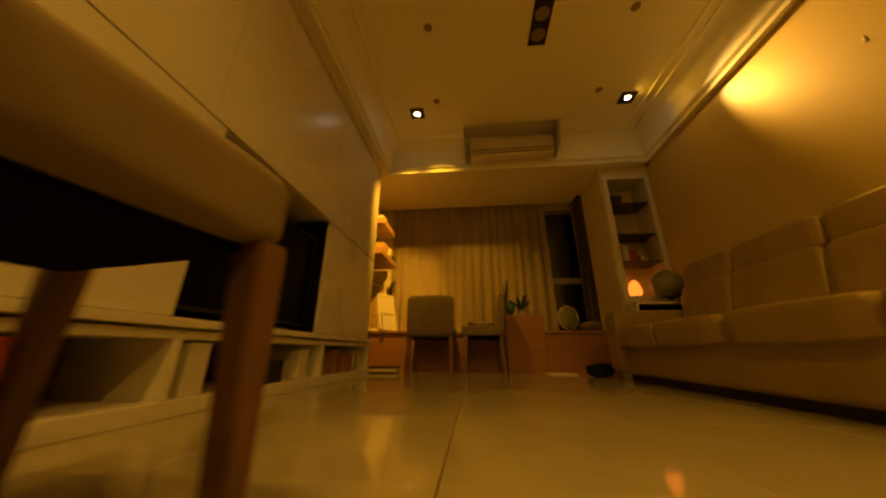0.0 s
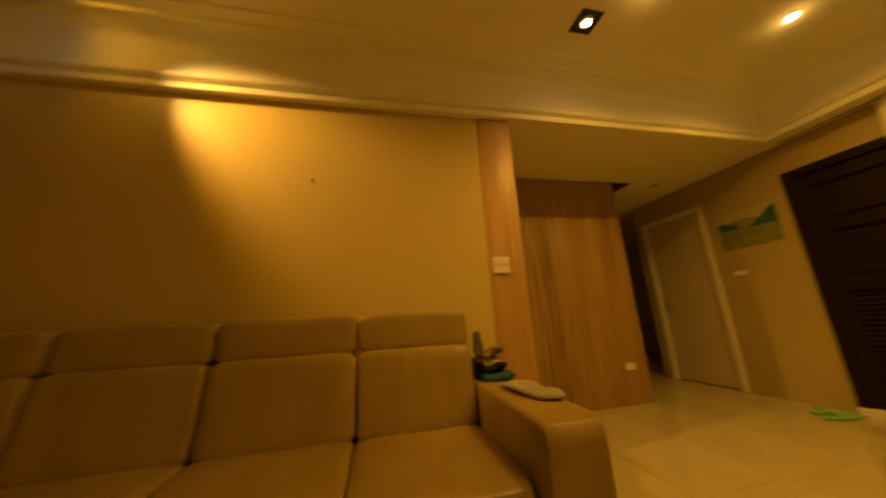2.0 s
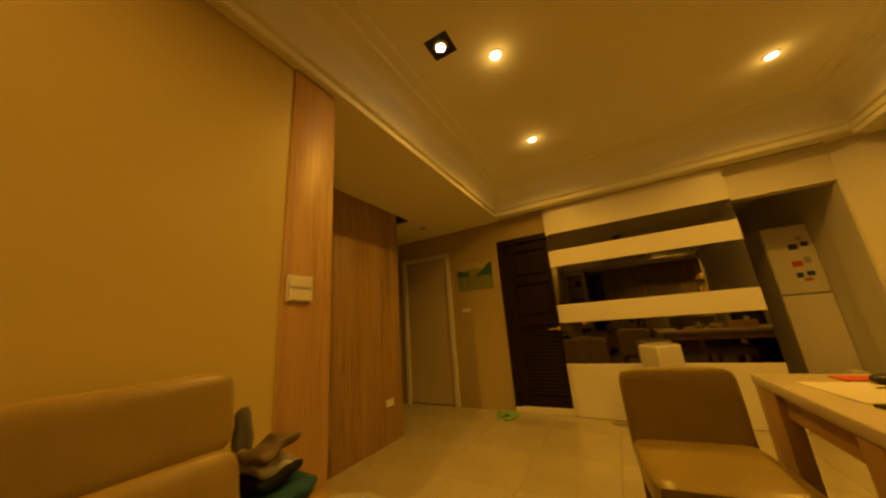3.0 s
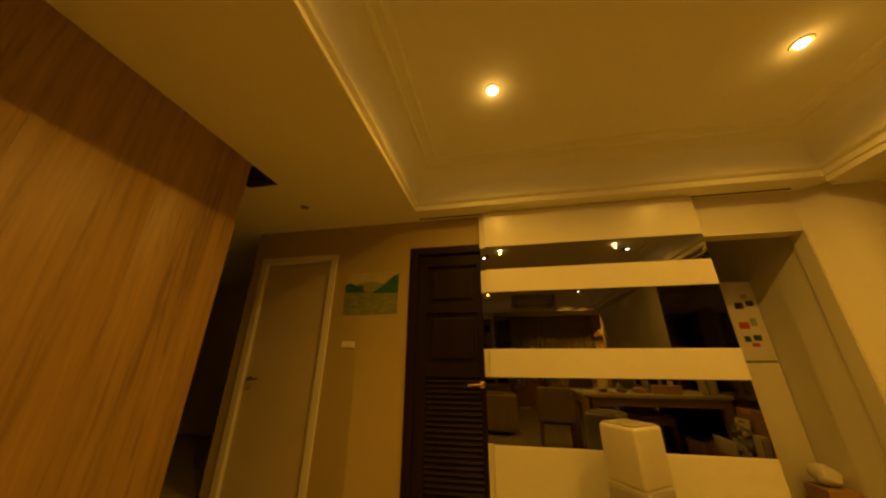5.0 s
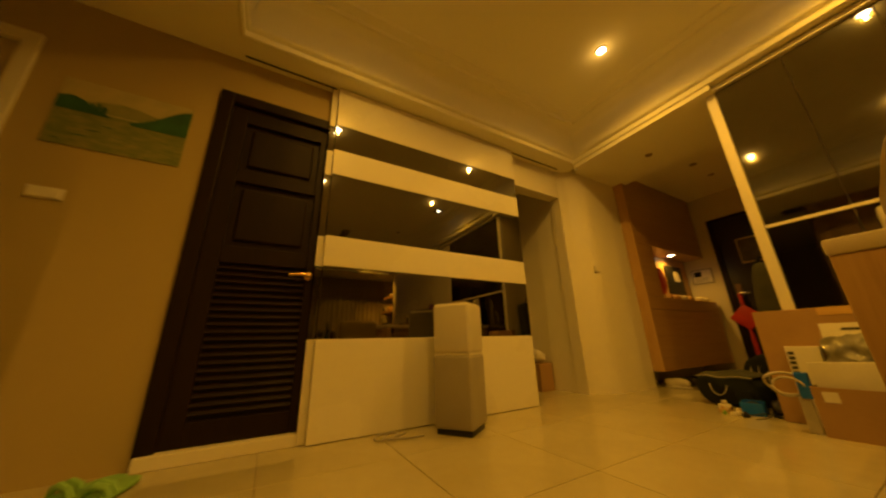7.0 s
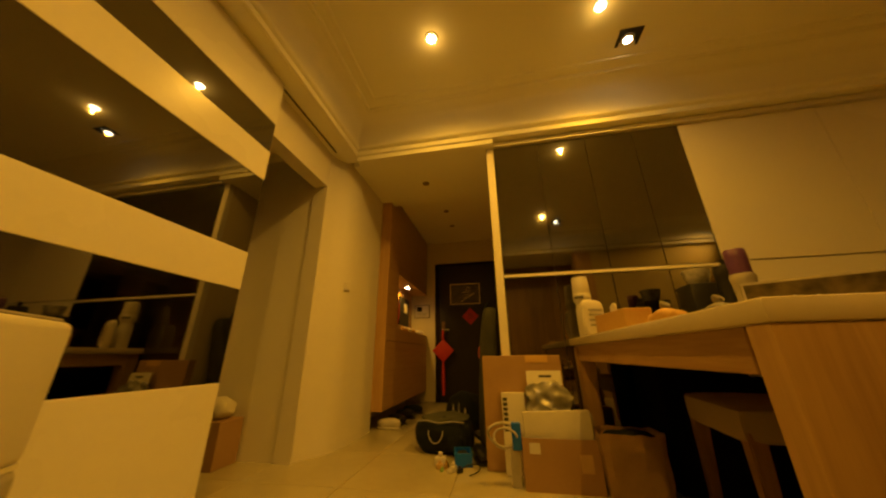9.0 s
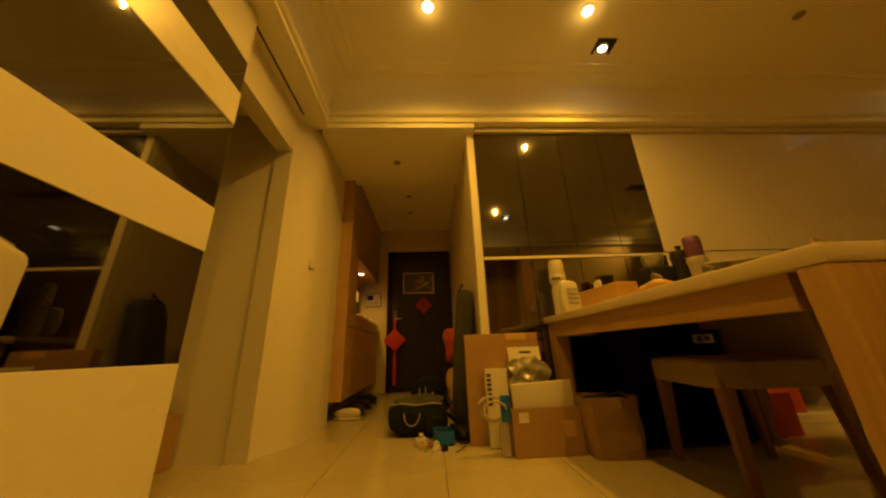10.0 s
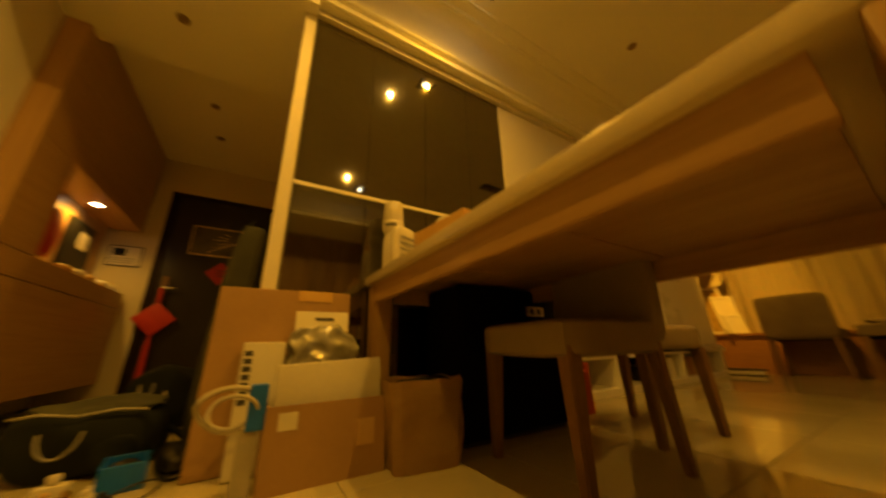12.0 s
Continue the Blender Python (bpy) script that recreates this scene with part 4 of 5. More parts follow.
trinket_box((2.00, 3.86, 1.931), 0.14, 0.10, 0.16, BLACK, "black box on the recess shelf")
jar((2.08, 3.78, 1.931), 0.035, 0.10, BRASS)
jar((2.17, 3.80, 1.931), 0.02, 0.07, PLASTIC)
jar((2.10, 3.80, 1.531), 0.03, 0.05, BRASS)
jar((2.17, 3.78, 1.531), 0.022, 0.05, METAL)
trinket_box((1.98, 3.84, 1.201), 0.07, 0.08, 0.21, PAPER, "pale box on the recess shelf")
trinket_box((2.08, 3.87, 1.201), 0.09, 0.08, 0.17, RED_CLOTH, "reddish box on the recess shelf")
trinket_box((2.17, 3.82, 1.201), 0.08, 0.07, 0.11, GOLDFILM, "printed tin on the recess shelf")
jar((2.13, 3.75, 1.201), 0.024, 0.07, PLASTIC)
lamp = thing("salt_lamp", "glowing orange salt crystal lamp on a dark base", "lamp", (2.01, 3.82, 0.801))
part("base", lathe([(0.06, 0), (0.062, 0.012), (0.05, 0.022)], 20), DARK_WOOD, lamp, "dark wooden base")
bm = lathe([(0.05, 0.022), (0.066, 0.05), (0.066, 0.10), (0.05, 0.155), (0.026, 0.195), (0.006, 0.20)], 16)
for v in bm.verts:
    v.co += noise.noise_vector(v.co * 22) * 0.010
part("crystal", bm, SALT, lamp, "glowing salt crystal")
st = thing("corner_shelf", "low pale corner shelf behind the sofa end", "shelf", (2.08, 3.56, 0))
part("top", box(-0.27, 0.285, -0.105, 0.12, 0.685, 0.71, 0.003), WHITE_MATT, st, smooth=False)
part("side", box(-0.27, -0.25, -0.10, 0.118, 0, 0.685, 0.002), WHITE_MATT, st, smooth=False)
part("back", box(-0.25, 0.28, 0.10, 0.118, 0.3, 0.685), BLACK, st, "dark back", False)
gl = thing("globe", "dark green globe on a stand, on the corner shelf", "globe", (2.19, 3.545, 0.711))
part("base", lathe([(0.075, 0), (0.075, 0.01), (0.02, 0.018), (0.012, 0.035)], 24), BLACK, gl, "black base")
bm = bmesh.new()
bmesh.ops.create_uvsphere(bm, u_segments=32, v_segments=20, radius=0.145)
part("ball", moved(bm, Matrix.Translation((0, 0, 0.185))), GLOBE, gl)
part("meridian", tube([(0.153 * math.sin(a), 0, 0.185 - 0.153 * math.cos(a)) for a in [k * math.pi / 14 for k in range(0, 15)]], 0.006), BLACK, gl, "dark meridian arm")
rp = thing("small_pot", "small dark red pot on the corner shelf", "pot", (2.32, 3.50, 0.711))
part("body", lathe([(0.022, 0), (0.028, 0.03), (0.026, 0.06)], 14), RED_CLOTH, rp)
bk = thing("shoe_bag", "black bag on the floor beside the sofa", "bag", (1.42, 3.62, 0))
part("body", pillow(0, 0, 0.06, 0.13, 0.09, 0.06, 3, 9, 0.02, 9), BAGDARK, bk)
fb = thing("magazine", "pale magazine lying on the floor by the bench", "magazine", (1.12, 3.87, 0), 4)
part("pages", box(-0.14, 0.14, -0.09, 0.09, 0, 0.014, 0.002), PAPER, fb, smooth=False)


# ---------- plants and things in the window bay ----------
def plant(at, h, spread, n, leaf_w):
    p = thing("potted_plant", "small leafy houseplant in a pale pot", "plant", at, 0, "plants at the window")
    part("pot", lathe([(0.035, 0), (0.048, 0.07), (0.052, 0.075), (0.044, 0.07)], 18), PLASTIC, p, "pale pot")
    bm = bmesh.new()
    rnd = random.Random(int(h * 1000))
    for k in range(n):
        a, lean, ln = rnd.uniform(0, 6.28), rnd.uniform(0.2, 1.1), rnd.uniform(0.5, 1.0)
        ring = []
        for s in range(6):
            f = s / 5
            r = spread * ln * f * lean
            z = 0.065 + h * ln * (f - 0.55 * lean * f * f)
            w = leaf_w * math.sin(math.pi * min(0.97, 0.12 + 0.88 * f))
            c = Vector((r * math.cos(a), r * math.sin(a), z))
            side = Vector((-math.sin(a), math.cos(a), 0)) * w
            ring.append((bm.verts.new(c - side), bm.verts.new(c + Vector((0, 0, -0.2 * w))), bm.verts.new(c + side)))
        for u, v in zip(ring, ring[1:]):
            bm.faces.new((u[0], u[1], v[1], v[0])), bm.faces.new((u[1], u[2], v[2], v[1]))
    part("leaves", bm, LEAF, p, "dark green narrow leaves", True)


plant((0.80, 4.16, 0.641), 0.30, 0.26, 34, 0.016)
plant((0.62, 4.25, 0.641), 0.62, 0.20, 14, 0.014)
og = thing("ornament", "dark green oval ornament on the box cabinet", "ornament", (0.655, 4.06, 0.641))
part("body", lathe([(0.03, 0), (0.012, 0.01), (0.045, 0.05), (0.052, 0.09), (0.035, 0.14), (0.008, 0.155)], 18), PRINT_GREEN, og)
dg = thing("display_globe", "pale disc ornament on a stand on the window bench", "ornament", (1.36, 4.20, 0.465), 20)
part("base", lathe([(0.05, 0), (0.05, 0.015), (0.012, 0.03), (0.012, 0.05)], 18), BLACK, dg)
part("disc", moved(lathe([(0.10, -0.018), (0.13, 0), (0.10, 0.018)], 28), Matrix.Translation((0, 0, 0.165)) @ Matrix.Rotation(radians(80), 4, "X")), GLOBE, dg)
part("ring", moved(tube([(0.14 * math.cos(a), 0, 0.14 * math.sin(a)) for a in [k * 2 * math.pi / 24 for k in range(25)]], 0.008), Matrix.Translation((0, 0, 0.165))), PLASTIC, dg)
cs = thing("cushion", "brown cushion lying on the window bench", "cushion", (1.62, 4.22, 0.465), 10)
part("cover", pillow(0, 0, 0.06, 0.12, 0.12, 0.06, 2.6, 9, 0.012, 9), CHAIR_FABRIC, cs)
ct = thing("folded_cloth", "dark cloth lying on the chair seat", "cloth", (0.27, 3.95, 0.513), 15)
part("cloth", pillow(0, 0, 0.022, 0.15, 0.11, 0.022, 3, 10, 0.022, 10), DRAPE, ct)


# wall shelves in the lit corner
def wall_shelf(z, y0, y1):
    s = thing("wall_shelf", "thick light wooden wall shelf", "shelf", (0, 0, z), 0, "wall shelves in the bay")
    part("board", box(-1.378, -0.90, y0, y1, 0, 0.075, 0.003), POST_WOOD, s, smooth=False)


wall_shelf(1.765, 3.66, 4.20)
wall_shelf(1.365, 3.66, 4.44)
trinket_box((-1.00, 3.80, 1.841), 0.14, 0.16, 0.06, PAPER, "pale box on the wall shelf")
jar((-0.98, 3.98, 1.841), 0.04, 0.06, BRASS, "bowl", "small bowl on the wall shelf")
trinket_box((-0.99, 3.86, 1.441), 0.16, 0.20, 0.10, YELLOWBOX, "yellow box on the wall shelf")
trinket_box((-0.97, 4.10, 1.441), 0.12, 0.10, 0.12, PAPER, "pale packet on the wall shelf")
jar((-0.95, 4.32, 1.441), 0.035, 0.09, BLACK, "cup", "dark cup on the wall shelf")


def leaning_frame(at, w, h, lean, turn, inner):
    f = thing("framed_print", "pale framed picture leaning on the bench", "picture frame", at, turn, "pictures on the bench")
    m = Matrix.Rotation(radians(-lean), 4, "X")
    part("frame", moved(join(box(-w / 2, w / 2, -0.012, 0.012, 0, 0.03, 0.002), box(-w / 2, w / 2, -0.012, 0.012, h - 0.03, h, 0.002), box(-w / 2, -w / 2 + 0.03, -0.012, 0.012, 0.03, h - 0.03, 0.002),
                             box(w / 2 - 0.03, w / 2, -0.012, 0.012, 0.03, h - 0.03, 0.002)), m), WHITE_MATT, f, smooth=False)
    part("print", moved(box(-w / 2 + 0.03, w / 2 - 0.03, -0.003, 0.008, 0.03, h - 0.03), m), inner, f, "faded print", False)


leaning_frame((-1.02, 4.08, 0.465), 0.36, 0.62, 8, 62, GOLDFILM)
leaning_frame((-0.92, 4.20, 0.465), 0.30, 0.50, 10, 60, PAPER)
leaning_frame((-0.84, 4.02, 0.465), 0.22, 0.24, 12, 55, PAPER)
sc = thing("storage_scale", "flat black and white device on the floor", "device", (-0.83, 3.84, 0), 5)
part("body", box(-0.16, 0.16, -0.10, 0.10, 0.012, 0.05, 0.008), PLASTIC, sc)
part("lid", box(-0.165, 0.165, -0.105, 0.105, 0.05, 0.066, 0.006), BLACK, sc, "black lid")
part("foot", box(-0.15, 0.15, -0.09, 0.09, 0, 0.012), BLACK, sc, "black foot", False)
wb = thing("wall_box", "small white outlet box at the cabinet end", "outlet box", (-0.915, 3.515, 0.27))
part("body", box(-0.03, 0.03, -0.012, 0.02, 0, 0.05, 0.004), PLASTIC, wb, smooth=False)

# ---------- console contents ----------
for y, w, h, mat, lab in ((0.58, 0.20, 0.16, RED_CLOTH, "red-orange storage box in the console"), (0.90, 0.26, 0.17, RED_CLOTH, "red-orange storage box in the console"),
                          (1.50, 0.10, 0.17, PAPER, "white box in the console"), (1.98, 0.22, 0.10, BLACK, "black media player in the console"), (2.30, 0.10, 0.15, PAPER, "white box in the console")):
    t = thing("storage_box", lab, "box", (-1.04, y, 0.061), 0, "things in the console")
    h *= 1.1
    part("body", box(-0.11, 0.11, -w / 2, w / 2, 0, h, 0.004), mat, t, smooth=False)
    part("lid", box(-0.112, 0.112, -w / 2 - 0.002, w / 2 + 0.002, h, h + 0.012, 0.003), mat, t, smooth=False)
for k in range(14):
    b = thing("book", "book standing in the console", "book", (-1.03, 2.60 + k * 0.056, 0.061), random.uniform(-3, 3), "books in the console")
    hh, mm = random.uniform(0.12, 0.18), random.choice((PAPER, GOLDFILM, CHAIR_FABRIC, RED_CLOTH, BENCH_WOOD))
    part("cover", box(-0.08, 0.08, -0.020, 0.020, 0, hh, 0.002), mm, b, smooth=False)
    part("pages", box(-0.076, 0.076, -0.017, 0.017, hh, hh + 0.001), PAPER, b, smooth=False)

# ---------- air purifier ----------
ap = thing("air_purifier", "tall white and grey tower air purifier on the floor", "air purifier", (0.865, -2.235, 0), 35)
part("base", box(-0.11, 0.11, -0.11, 0.11, 0, 0.03, 0.006), BLACK, ap, "black base")
part("lower_body", box(-0.125, 0.125, -0.125, 0.125, 0.03, 0.435, 0.022, 4), GREY, ap, "grey mesh lower half")
upper_shell = part("upper_body", box(-0.124, 0.124, -0.124, 0.124, 0.44, 0.745, 0.022, 4), PLASTIC, ap, "white upper half")
part("seam", box(-0.118, 0.118, -0.118, 0.118, 0.432, 0.444), WHITE_MATT, ap, "pale seam", False)
part("top_grille", join(box(-0.105, 0.105, -0.105, 0.105, 0.745, 0.752, 0.003), box(-0.08, 0.08, -0.012, 0.012, 0.752, 0.757)), GREY, upper_shell, "grey top grille", False)
cable = thing("cable", "coiled grey power cable on the floor", "cable", (1.22, -2.33, 0))
part("cord", tube([(0.05 * math.cos(k * 0.5) * (1 + 0.04 * k / 10) + 0.004 * k, 0.03 * math.sin(k * 0.5), 0.008 + 0.018 * abs(math.sin(k * 0.23))) for k in range(30)] + [(-0.02, 0.05, 0.006), (-0.12, 0.06, 0.006)], 0.005), GREY, cable)

# ---------- kitchen ----------
fr = thing("refrigerator", "white refrigerator with magnets and paper notes", "refrigerator", (-0.455, -3.55, 0))
part("body", box(-0.31, 0.06, -0.32, 0.28, 0.03, 1.83, 0.012, 3), PLASTIC, fr)
part("door", box(-0.31, 0.06, 0.284, 0.33, 0.04, 1.10, 0.012, 3), PLASTIC, fr)
upper = part("door", box(-0.31, 0.06, 0.284, 0.33, 1.112, 1.83, 0.012, 3), PLASTIC, fr)
part("foot", box(-0.28, 0.03, -0.28, 0.26, 0, 0.03), BLACK, fr, smooth=False)
for x, z, w, h, mat in ((-0.24, 1.62, 0.06, 0.05, BLACK), (-0.15, 1.60, 0.07, 0.06, BLACK), (-0.21, 1.685, 0.05, 0.04, GOLDFILM), (-0.22, 1.45, 0.05, 0.07, GREYCLOTH), (-0.14, 1.42, 0.08, 0.06, RED_CLOTH),
                        (-0.21, 1.31, 0.06, 0.05, TEAL), (-0.13, 1.30, 0.05, 0.05, TEAL), (-0.18, 1.25, 0.06, 0.03, RED_CLOTH)):
    part("magnet", box(x - w / 2, x + w / 2, 0.331, 0.336, z - h / 2, z + h / 2, 0.002), mat, upper, "small coloured magnet", False)
kc = thing("carton", "brown cardboard carton on the kitchen floor", "carton", (-0.655, -3.03, 0), 3)
part("body", box(-0.10, 0.10, -0.09, 0.09, 0, 0.27, 0.004), CARD, kc, smooth=False)
kb = thing("plastic_bag", "crumpled white plastic bag on the carton", "bag", (-0.655, -3.03, 0.271))
part("film", pillow(0, 0, 0.06, 0.08, 0.07, 0.06, 2.6, 9, 0.03, 11), PLASTIC, kb)


# ---------- entrance hall ----------
def shoe_cabinet():
    s = thing("shoe_cabinet", "tall wooden hall cabinet with a lit open niche", "cabinet", (0, 0, 0))
    x0, x1, yf, yb = -3.45, -1.70, -2.30, -2.56
    part("side", box(-1.70, -1.672, yb, yf + 0.008, 0.16, 2.498, 0.002), POST_WOOD, s, "light wooden side edge", False)
    part("lower_door", box(x0, x1, yb, yf, 0.16, 0.80, 0.003), CAB_WOOD, s, smooth=False)
    part("counter", box(x0, x1, yb, yf, 0.806, 0.945, 0.003), CAB_WOOD, s, smooth=False)
    part("upper_door", box(x0, x1, yb, yf, 1.58, 2.498, 0.003), CAB_WOOD, s, smooth=False)
    part("upright", box(-2.05, x1, yb, yf, 0.948, 1.578, 0.003), CAB_WOOD, s, smooth=False)
    part("niche_back", box(x0, -2.05, yb, yb + 0.004, 0.945, 1.58), POST_WOOD, s, smooth=False)
    part("lamp", lathe([(0.03, -0.004), (0.032, -0.001)], 20, (-2.80, -2.43, 1.58)), LAMP_ON, s, "glowing niche lamp")
    return s


shoe_cabinet()
for x, z, w, h, mat, lab in ((-3.02, 1.27, 0.44, 0.40, BLACK, "dark framed picture in the cabinet niche"),):
    t = thing("wall_panel", lab, "panel", (x, -2.553, z))
    part("body", box(-w / 2, w / 2, 0, 0.02, -h / 2, h / 2, 0.003), mat, t, smooth=False)
    part("display", box(-w * 0.3, w * 0.05, 0.02, 0.023, -h * 0.05, h * 0.30), PAPER, t, smooth=False)
nb = thing("notice_board", "white printed notice in a thin dark frame", "notice", (-3.497, -2.385, 1.33), 90)
part("frame", box(-0.125, 0.125, -0.012, 0, -0.105, 0.105, 0.002), BLACK, nb, "thin dark frame", False)
notice = part("sheet", box(-0.115, 0.115, -0.014, -0.0125, -0.095, 0.095), PAPER, nb, "white notice sheet", False)
part("print_block", box(-0.09, 0.0, -0.0152, -0.0145, 0.0, 0.075), SCREEN, notice, "dark printed block", False)
for k in range(3):
    part("print_bar", box(-0.09, 0.08, -0.0152, -0.0145, -0.075 + k * 0.022, -0.066 + k * 0.022), GREYCLOTH, notice, smooth=False)
fan = thing("red_ornament", "round red paper ornament in the cabinet niche", "ornament", (-2.36, -2.42, 0.946))
part("disc", moved(lathe([(0.13, -0.004), (0.14, 0), (0.13, 0.004)], 24), Matrix.Translation((0, 0, 0.24)) @ Matrix.Rotation(radians(90), 4, "X") @ Matrix.Diagonal((0.8, 1.25, 1, 1))), RED, fan, "red disc")
part("stand", tube([(0, 0, 0), (0, 0, 0.10)], 0.006), BRASS, fan)
for x, mat, w in ((-2.50, YELLOWBOX, 0.10), (-2.68, PAPER, 0.14), (-2.85, KRAFT, 0.09), (-3.10, PAPER, 0.12), (-3.28, PLASTIC, 0.09)):
    t = thing("small_item", "small packet lying on the cabinet counter", "packet", (x, -2.355, 0.946), random.uniform(-20, 20), "packets on the counter")
    part("body", pillow(0, 0, 0.028, w / 2, 0.04, 0.028, 3, 7, 0.012, 16), mat, t)
for x, mat in ((-1.80, PLASTIC), (-2.02, BLACK), (-2.30, BLACK), (-2.62, BAGDARK)):
    t = thing("shoe", "worn shoe on the floor under the hall cabinet", "shoe", (x, -2.26, 0), random.uniform(60, 110), "shoes under the cabinet")
    part("upper", pillow(0, 0, 0.05, 0.12, 0.042, 0.04, 2.8, 8, 0.008, 12), mat, t)
    part("sole", pillow(0, 0, 0.01, 0.125, 0.045, 0.01, 3.5, 6), PLASTIC if mat is PLASTIC else BLACK, t)

dm = thing("red_paper", "red diamond paper charm on the entrance door", "paper charm", (-3.508, -1.60, 1.23))
charm = part("sheet", moved(box(0, 0.004, -0.095, 0.095, -0.095, 0.095), Matrix.Rotation(radians(45), 4, "X")), RED, dm, smooth=False)
for k in range(3):
    part("mark", box(0.004, 0.0055, -0.04, 0.04, -0.035 + k * 0.03, -0.025 + k * 0.03), INK, charm, smooth=False)
kn = thing("chinese_knot", "red woven knot with a long tassel on the door handle", "knot", (-3.45, -2.035, 0.72))
part("knot", moved(box(-0.012, 0.012, -0.12, 0.12, -0.12, 0.12, 0.006), Matrix.Rotation(radians(45), 4, "X")), RED, kn)
part("cord", tube([(0.0, 0.0, 0.31), (0, 0, 0.16)], 0.018), RED, kn, "red cord")
part("tassel", lathe([(0.022, -0.62), (0.026, -0.5), (0.022, -0.25), (0.012, -0.16)], 12), RED, kn, "red tassel")
gb = thing("guitar_bag", "tall olive green padded bag leaning on the hall wall", "bag", (-1.30, -1.29, 0))
part("body", moved(pillow(0, 0, 0.51, 0.14, 0.07, 0.51, 5, 10, 0.012, 5), Matrix.Rotation(radians(-4), 4, "X") @ Matrix.Rotation(radians(5), 4, "Y")), OLIVE, gb)
part("top_loop", tube([(0.05, 0.02, 1.0), (0.08, 0.06, 1.065), (0.12, 0.02, 1.0)], 0.008), BAGDARK, gb, "dark carrying loop")
rj = thing("hanging_jacket", "red-orange jacket hung in the hall", "jacket", (-1.78, -1.31, 0.0))
part("cloth", pillow(0, 0, 0.60, 0.16, 0.06, 0.15, 3, 10, 0.03, 8), RED_CLOTH, rj)
part("lower_cloth", pillow(0, 0, 0.20, 0.10, 0.05, 0.20, 3, 9, 0.03, 8), KRAFT, rj, "brown lower garment")

db = thing("duffel_bag", "dark green duffel bag with pale piping on the hall floor", "bag", (-1.20, -1.60, 0), 80)
duffel_body = part("body", pillow(0, 0, 0.105, 0.20, 0.14, 0.105, 4.5, 15, 0.022, 9), BAGDARK, db)
part("flap", moved(pillow(0.0, 0.0, 0, 0.175, 0.10, 0.012, 3.5, 12, 0.016, 10), Matrix.Translation((0, -0.005, 0.215)) @ Matrix.Rotation(radians(6), 4, "X")), OLIVE, duffel_body, "olive top flap")
part("piping", tube([(-0.18, -0.115, 0.20), (-0.10, -0.135, 0.212), (0.0, -0.138, 0.20), (0.10, -0.134, 0.214), (0.18, -0.11, 0.205)], 0.005), GREYCLOTH, duffel_body, "pale piping along the zip")
part("handle", tube([(-0.02 + 0.055 * math.cos(a), -0.152 - 0.012 * math.sin(a), 0.155 - 0.075 * math.sin(a)) for a in [k * math.pi / 9 for k in range(10)]], 0.004), GREYCLOTH, duffel_body, "pale hoop handle")
part("side_pocket", pillow(0.12, -0.125, 0.08, 0.06, 0.03, 0.055, 3.5, 10, 0.012, 12), BAGDARK, duffel_body, "bulging side pocket")
part("strap", tube([(0.16, 0.05, 0.14), (0.26, 0.10, 0.05), (0.36, 0.06, 0.012), (0.44, -0.02, 0.012), (0.5, 0.02, 0.012)], 0.012), BAGDARK, db, "dark trailing strap")
part("strap", tube([(-0.15, 0.08, 0.16), (-0.24, 0.13, 0.10), (-0.25, 0.22, 0.03), (-0.18, 0.31, 0.014), (-0.09, 0.36, 0.014)], 0.012), OLIVE, db, "olive trailing strap")
b2 = thing("backpack", "black backpack with pale straps on the hall floor", "backpack", (-1.75, -1.52, 0), 70)
pack_body = part("body", pillow(0, 0, 0.165, 0.15, 0.12, 0.165, 3, 10, 0.03, 8), BAGDARK, b2)
for k in (-0.06, 0.0, 0.06):
    part("strap", tube([(k, -0.125, 0.06), (k + 0.01, -0.14, 0.15), (k, -0.10, 0.25)], 0.008), GREY, pack_body, "grey strap")
part("long_strap", tube([(0.12, 0, 0.2), (0.24, -0.06, 0.10), (0.36, -0.14, 0.02)], 0.014), OLIVE, b2)
bs = thing("black_shoe", "black shoe beside the duffel bag", "shoe", (-1.02, -1.33, 0), 15)
part("upper", pillow(0, 0, 0.045, 0.13, 0.045, 0.038, 2.8, 8, 0.006, 12), BLACK, bs)
part("sole", pillow(0, 0, 0.01, 0.135, 0.048, 0.01, 3.5, 6), BLACK, bs)
tb = thing("toy_basket", "small blue toy basket on the floor", "basket", (-0.94, -1.44, 0), 10)
for x0, x1, y0, y1 in ((-0.075, 0.075, -0.055, -0.047), (-0.075, 0.075, 0.047, 0.055), (-0.075, -0.067, -0.047, 0.047), (0.067, 0.075, -0.047, 0.047)):
    part("side", box(x0, x1, y0, y1, 0, 0.075, 0.002), BLUE, tb, "blue plastic", False)
part("bottom", box(-0.067, 0.067, -0.047, 0.047, 0, 0.01), BLUE, tb, "blue plastic", False)
part("filling", pillow(0, 0, 0.04, 0.055, 0.04, 0.03, 3, 7, 0.012, 20), BLACK, tb)
